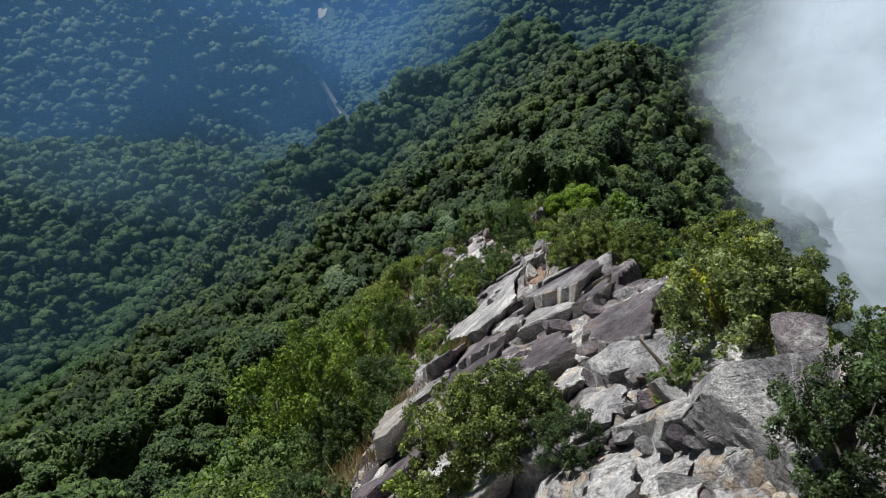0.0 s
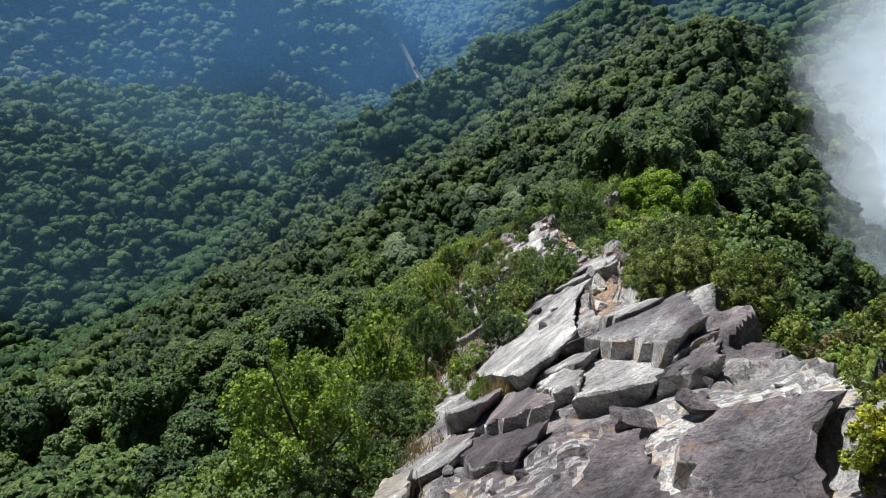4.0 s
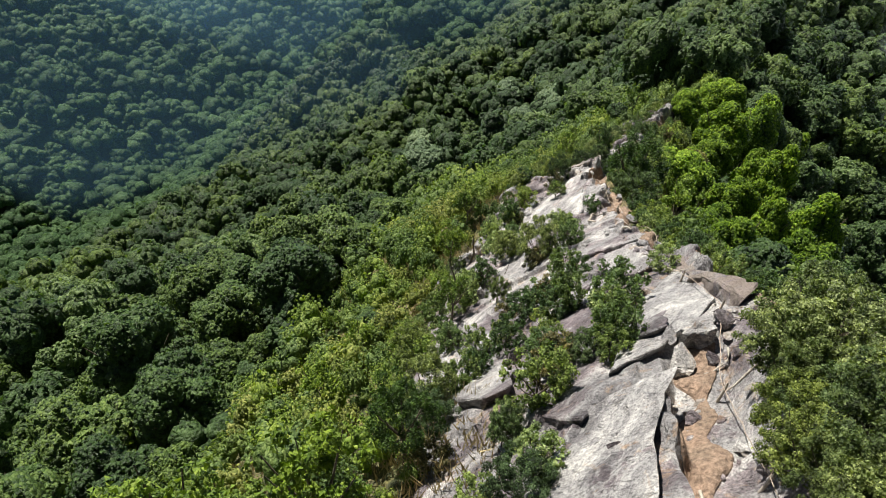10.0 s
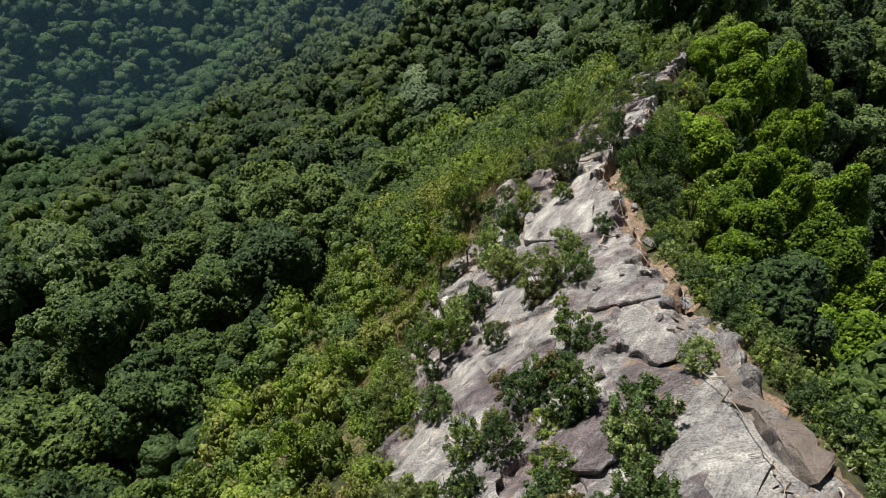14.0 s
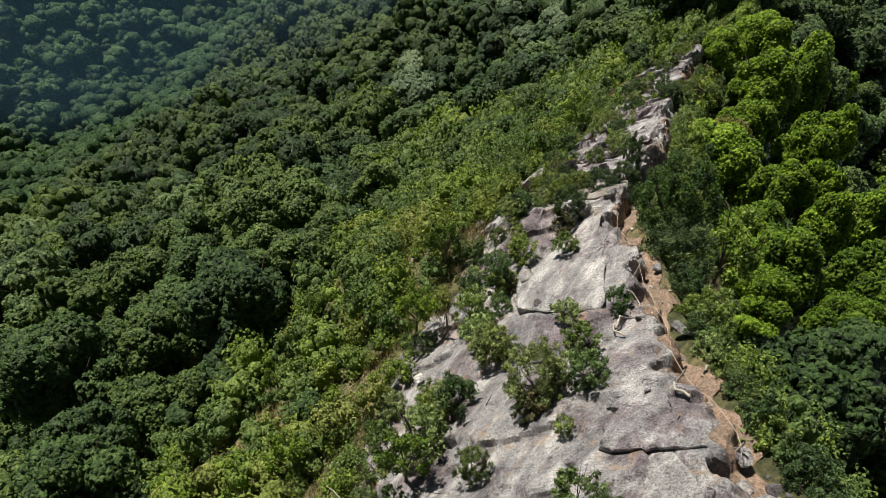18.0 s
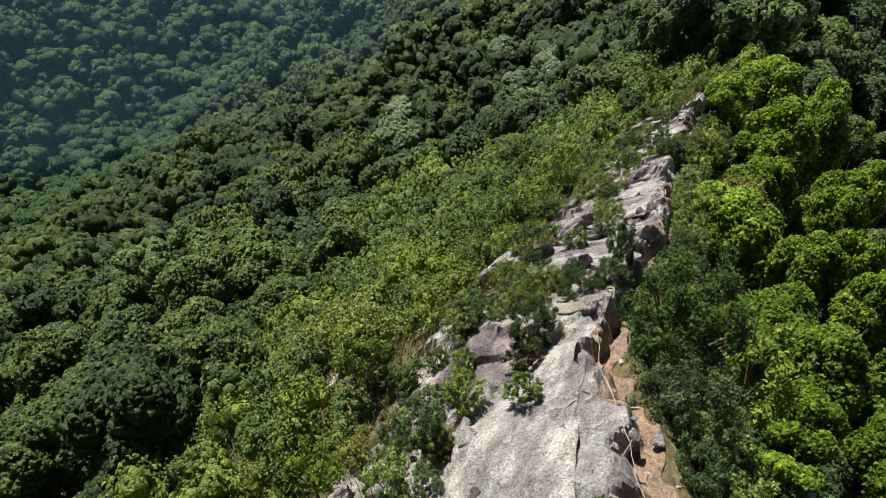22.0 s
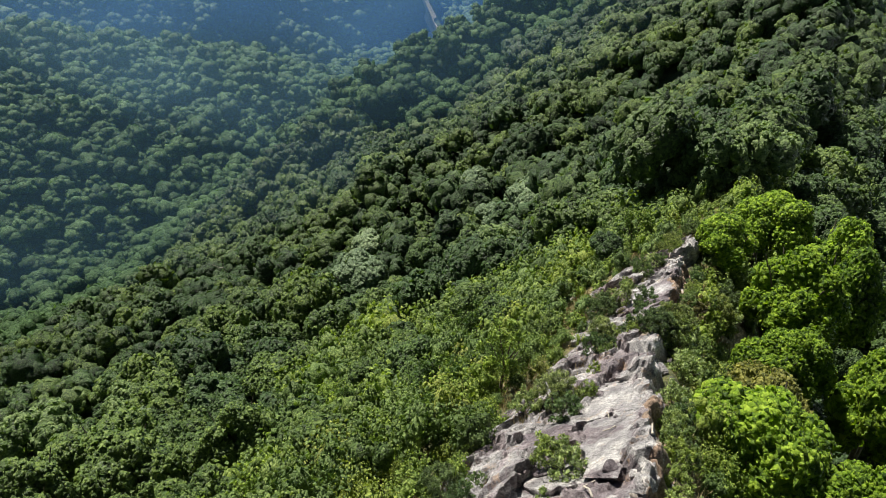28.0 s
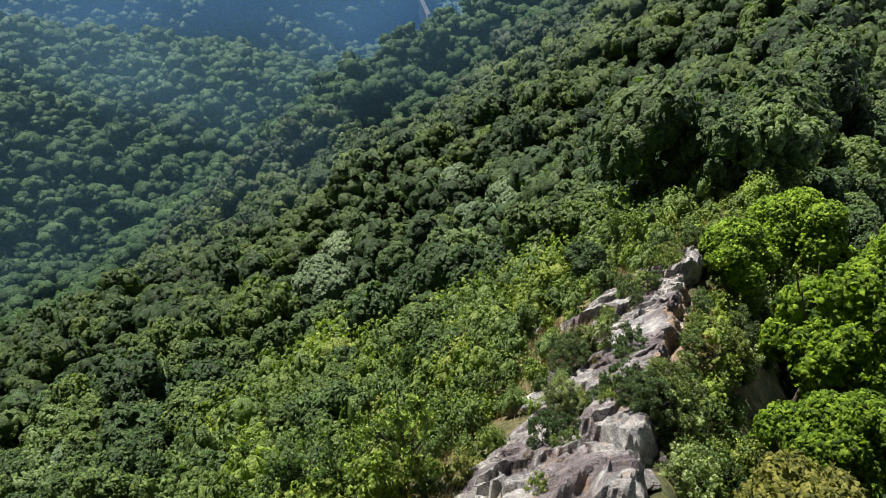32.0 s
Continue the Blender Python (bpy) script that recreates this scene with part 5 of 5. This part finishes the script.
# ---- trail, hand line, roots, dead wood, grass, river bed ----
def trail():
    r = np.random.default_rng(63)
    for y0, y1, u0, wide in ((23.6, 31.2, 1.75, 0.55), (31.0, 42.0, -0.35, 0.6), (40.5, 50.0, -0.25, 0.75), (48.5, 57.8, -0.4, 0.75), (62.5, 78.0, -0.6, 0.75), (89.0, 101.0, -0.45, 0.65)):
        ys, ws = np.arange(y0, y1, 0.08), np.linspace(-1, 1, 25)
        YY, WW = np.meshgrid(ys, ws, indexing="ij")
        fade = np.clip(np.minimum(YY - y0, y1 - YY) / 1.2, 0, 1) ** 0.5
        XX = crest_x(YY) - u0 + WW * wide * fade * (0.7 + 0.3 * np.sin(YY * 1.7) + 0.2 * np.sin(YY * 4.1)) + 0.2 * np.sin(YY * 0.9) + 0.12 * np.sin(YY * 2.7)
        ZZ = bed_z(XX, YY) + 0.12 * fade * (1 - WW**4) - 0.3 * (np.abs(WW) > 0.95)
        ZZ += 0.07 * wave(XX, YY, 0.9, 61) + 0.04 * wave(XX, YY, 0.3, 62) + 0.01 * r.normal(size=XX.shape)
        me = mesh_of("trail", np.stack([XX, YY, ZZ], -1), grid_faces(len(ws), len(ys))[:, ::-1], [SOIL], True)
        tagged(new("trail", me), "narrow bare trail of reddish ochre soil beside the rocks", "path", kind="structure")


def hand_line():
    r = np.random.default_rng(64)
    for y0, y1, u in ((22.0, 37.5, 1.15), (41.0, 57.0, 0.25)):
        ys = np.arange(y0, y1, 0.35)
        x = crest_x(ys) - u + 0.1 * np.sin(ys * 0.8) + 0.03 * r.normal(size=len(ys))
        z = bed_z(x, ys)
        z = np.convolve(np.pad(z, 3, mode="edge"), np.ones(7) / 7, "valid") + 0.5 + 0.08 * np.sin(ys * 0.8)
        v, f = tube(np.stack([x, ys, z], 1), np.full(len(ys), 0.011), 6)
        ob = root("hand_line", Matrix(), "pale weathered rope strung along the trail from wooden stakes", "rope")
        part_mesh("rope", mesh_of("rope", v, f, [ROPE], True), ob)
        for k in range(1, len(ys), 9):
            v, f = tube([(x[k], ys[k], z[k] - 0.75), (x[k] + 0.03, ys[k], z[k] - 0.2), (x[k] + 0.05, ys[k] + 0.03, z[k] + 0.14)], [0.04, 0.036, 0.03], 6)
            part_mesh("stake", mesh_of("stake", v, f, [DEADWOOD], True), ob, "short weathered wooden stake")


def leaning_stem():
    v, f = tube([(4.2, 8.5, float(ground(4.2, 8.5)) - 0.3), (4.0, 8.45, 92.5), (3.75, 8.75, 92.72), (3.6, 8.95, 92.84), (3.3, 9.2, 93.1)], [0.06, 0.05, 0.042, 0.035, 0.018], 7)
    tagged(new("tree_stem", mesh_of("tree_stem", v, f, [BARK], True)), "thin dark leaning stem rooted between pale boulders", "tree stem")


def dead_wood():
    r = np.random.default_rng(66)
    for x, y, tall, thick, lean in ((-2.6, 42.6, 2.6, 0.09, -0.35), (-5.9, 40.8, 1.6, 0.07, 0.2), (-3.4, 49.8, 2.2, 0.08, 0.05), (-82, 197, 9, 0.22, -0.3), (-96, 124, 9, 0.22, 0.25), (1.6, 48.9, 0.9, 0.03, 0.1), (-1.0, 44.5, 1.2, 0.03, 0.3)):
        base = np.array([0, 0, -0.4])
        top = np.array([lean * tall, 0.1 * tall, tall])
        mid = (base + top) / 2 + r.normal(size=3) * 0.05 * tall
        ob = root("dead_tree", pose(x, y, float(ground(x, y)) - 0.1), "bare dead tree trunk with broken weathered branches", "dead tree", "dead trees")
        v, f = tube([base, mid, top], [thick, thick * 0.8, thick * 0.3])
        part_mesh("trunk", mesh_of("trunk", v, f, [BARK if tall < 4 else DEADWOOD], True), ob)
        for n in range(5):
            t = r.uniform(0.45, 0.95)
            p = base + (top - base) * t
            q = p + r.normal(size=3) * tall * 0.16 + np.array([0, 0, 0.14 * tall])
            v, f = tube([p, (p + q) / 2 + r.normal(size=3) * 0.03 * tall, q], [thick * 0.4, thick * 0.25, thick * 0.1], 5)
            part_mesh("branch", mesh_of("branch", v, f, [DEADWOOD], True), ob)
    for pts, thick in ((((5.6, 22.9), (6.3, 23.3), (7.0, 23.1), (7.6, 23.6)), 0.075), (((6.4, 23.2), (6.7, 23.9), (7.2, 24.6)), 0.05), (((3.9, 23.2), (4.1, 24.2), (4.0, 25.1)), 0.08), (((12.2, 81.4), (12.6, 82.3), (13.2, 83.4)), 0.09)):
        v, f = tube([(x, y, float(bed_z(x, y)) + 0.2 + 0.1 * k) for k, (x, y) in enumerate(pts)], np.linspace(thick, thick * 0.45, len(pts)), 6)
        tagged(new("fallen_branch", mesh_of("fallen_branch", v, f, [DEADWOOD], True)), "pale bare log lying beside the trail", "branch", "dry branches along the trail")
    for n in range(34):
        y = r.choice([r.uniform(23, 36), r.uniform(42, 58), r.uniform(66, 76), r.uniform(96, 104)])
        x = float(crest_x(y)) - r.uniform(-1.0, 1.6)
        a = r.uniform(0, 6.28)
        pts = []
        for k in range(6):
            px, py = x + k * 0.22 * math.cos(a + 0.5 * math.sin(k)), y + k * 0.22 * math.sin(a + 0.5 * math.sin(k))
            pts.append((px, py, float(bed_z(px, py)) + 0.15 + 0.12 * math.sin(1.3 * k)))
        v, f = tube(pts, np.linspace(0.045, 0.012, 6) * r.uniform(0.6, 1.3), 5)
        tagged(new("fallen_branch", mesh_of("fallen_branch", v, f, [DEADWOOD], True)), "pale dry branch lying over the rocks and soil", "branch", "dry branches along the trail")


def grass():
    r = np.random.default_rng(67)
    n = 12000
    y = r.uniform(8, 128, n)
    u = np.where(np.arange(n) % 6 == 0, r.uniform(-4.5, -1.9, n), bare(y) + r.uniform(-1.5, 26, n) * r.random(n) ** 0.6)
    x = crest_x(y) - u
    keep = (wave(x, y, 8, 75) > -0.1) | (u < 0)
    x, y = x[keep], y[keep]
    for cx, cy, wide, many in ((-7.2, 110.8, 2.2, 500), (-3.8, 94, 2.2, 500), (-27, 118, 2.6, 500), (0.75, 20.3, 0.35, 45)):
        x, y = np.append(x, cx + wide * 0.5 * r.normal(size=many)), np.append(y, cy + wide * 0.6 * r.normal(size=many))
    z = ground(x, y)
    blades = 8
    m = len(x) * blades
    bx, by, bz = (np.repeat(q, blades) for q in (x, y, z))
    bx, by = bx + 0.14 * r.normal(size=m), by + 0.14 * r.normal(size=m)
    h = r.uniform(0.25, 0.7, m)
    a = r.uniform(0, 6.28, m)
    lean = r.normal(size=(m, 2)) * 0.28
    w = 0.03
    v = np.stack([np.stack([bx - w * np.cos(a), by - w * np.sin(a), bz - 0.1], 1), np.stack([bx + w * np.cos(a), by + w * np.sin(a), bz - 0.1], 1), np.stack([bx + lean[:, 0] * h, by + lean[:, 1] * h, bz + h], 1)], 1)
    tagged(new("dry_grass", mesh_of("dry_grass", v, np.arange(m * 3).reshape(-1, 3), [STRAW])), "tufts of dry straw-coloured grass on the open slope", "grass", kind="stuff")


def scars():
    pale = plain_material("pale_gravel", (0.3, 0.26, 0.2), (0.46, 0.41, 0.33), 0.3)
    for x0, y0, x1, y1, w in SCARS:
        ts, ws = np.linspace(0, 1, 24), np.linspace(-1, 1, 9)
        TT, WW = np.meshgrid(ts, ws, indexing="ij")
        nx, ny = unit(np.array([[y1 - y0, x0 - x1]], float))[0]
        half = w / 2 * (0.75 + 0.3 * np.sin(TT * 9 + x0)) * np.minimum(1, 0.3 + 3 * np.minimum(TT, 1 - TT))
        XX, YY = x0 + TT * (x1 - x0) + WW * half * nx, y0 + TT * (y1 - y0) + WW * half * ny
        ZZ = sheet(XX, YY) + 1.6
        me = mesh_of("gravel_scar", np.stack([XX, YY, ZZ], -1), grid_faces(len(ws), len(ts)), [pale], True)
        tagged(new("gravel_scar", me), "pale bare gravel strip in the wooded valley", "gravel bed", kind="structure")


trail()
hand_line()
leaning_stem()
dead_wood()
grass()
scars()


# ---- thin tinted veils in place of valley haze, and the cloud that stands against the far side of the ridge ----
def veil_material(name, colour, amount, scale, low, high):
    m, nt, nd, ln, bs = nodes_of(name)
    nd.remove(bs)
    geo = nd.new("ShaderNodeNewGeometry")
    df, tl, tp = nd.new("ShaderNodeBsdfDiffuse"), nd.new("ShaderNodeBsdfTranslucent"), nd.new("ShaderNodeBsdfTransparent")
    for b in (df, tl):
        b.inputs["Color"].default_value = (*colour, 1)
    half = nd.new("ShaderNodeMixShader")
    half.inputs[0].default_value = 0.72
    ln.new(df.outputs[0], half.inputs[1])
    ln.new(tl.outputs[0], half.inputs[2])
    cloud = noise_node(nt, scale, 4.0, 0.5, geo.outputs["Position"])
    shape = ramp_node(nt, cloud.outputs["Fac"], [(low, (0, 0, 0)), (high, (1, 1, 1))])
    at = nd.new("ShaderNodeAttribute")
    at.attribute_name = "thickness"
    fac = math_node(nt, "MULTIPLY", math_node(nt, "MULTIPLY", shape.outputs[0], at.outputs["Fac"], True), amount)
    mx = nd.new("ShaderNodeMixShader")
    ln.new(fac, mx.inputs[0])
    ln.new(tp.outputs[0], mx.inputs[1])
    ln.new(half.outputs[0], mx.inputs[2])
    ln.new(mx.outputs[0], nd["Material Output"].inputs["Surface"])
    return m


def veil(name, verts, nx, ny, thickness, material, label):
    me = mesh_of(name, verts, grid_faces(nx, ny), [material], True)
    me.attributes.new("thickness", "FLOAT", "POINT").data.foreach_set("value", np.asarray(thickness, np.float32).ravel())
    return tagged(new(name, me), label, "mist", kind="structure")


# distance haze painted as bluish see-through sheets, thinner towards the right
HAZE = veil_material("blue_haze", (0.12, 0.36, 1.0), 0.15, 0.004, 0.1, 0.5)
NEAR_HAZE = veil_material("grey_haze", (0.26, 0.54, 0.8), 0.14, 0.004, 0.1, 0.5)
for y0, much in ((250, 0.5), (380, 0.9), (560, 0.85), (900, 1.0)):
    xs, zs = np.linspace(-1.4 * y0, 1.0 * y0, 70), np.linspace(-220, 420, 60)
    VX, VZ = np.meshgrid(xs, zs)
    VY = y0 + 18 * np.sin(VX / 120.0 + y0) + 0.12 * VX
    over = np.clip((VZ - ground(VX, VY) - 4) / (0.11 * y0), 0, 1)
    veil("haze", np.stack([VX, VY, VZ], -1), len(xs), len(zs), much * over * over * (3 - 2 * over) * np.clip(1 - (VX / y0 + 0.06) / 0.3, 0.35, 1), HAZE if y0 > 400 else NEAR_HAZE, "thin tinted sheet standing in for blue haze across the wooded valley")

CLOUD = veil_material("white_cloud", (0.76, 0.84, 0.93), 1.0, 0.018, 0.34, 0.74)
for n, (far, az0) in enumerate(((165, 24.0), (205, 21.5), (250, 20.5), (300, 20.0))):
    aa, zs = np.linspace(az0 - 2, az0 + 50, 60), np.linspace(-120, 150, 40)
    A, VZ = np.meshgrid(aa, zs)
    R = far - 0.42 * (VZ - 40) + 7 * np.sin(A * 0.14 + n) + 5 * np.sin(VZ / 40.0 + 2 * n)
    VX, VY = R * np.sin(np.radians(A)), R * np.cos(np.radians(A))
    edge = A - az0 - 0.9 * np.sin(VZ / 17.0 + n) - 0.5 * np.sin(VZ / 7.0 + 3 * n)
    th = np.clip(edge / 9.0, 0, 1) ** 1.2 * np.clip((VZ + 110) / 60, 0, 1)
    veil("cloud", np.stack([VX, VY, VZ], -1), len(aa), len(zs), th, CLOUD, "bank of white cloud drifting against the ridge")
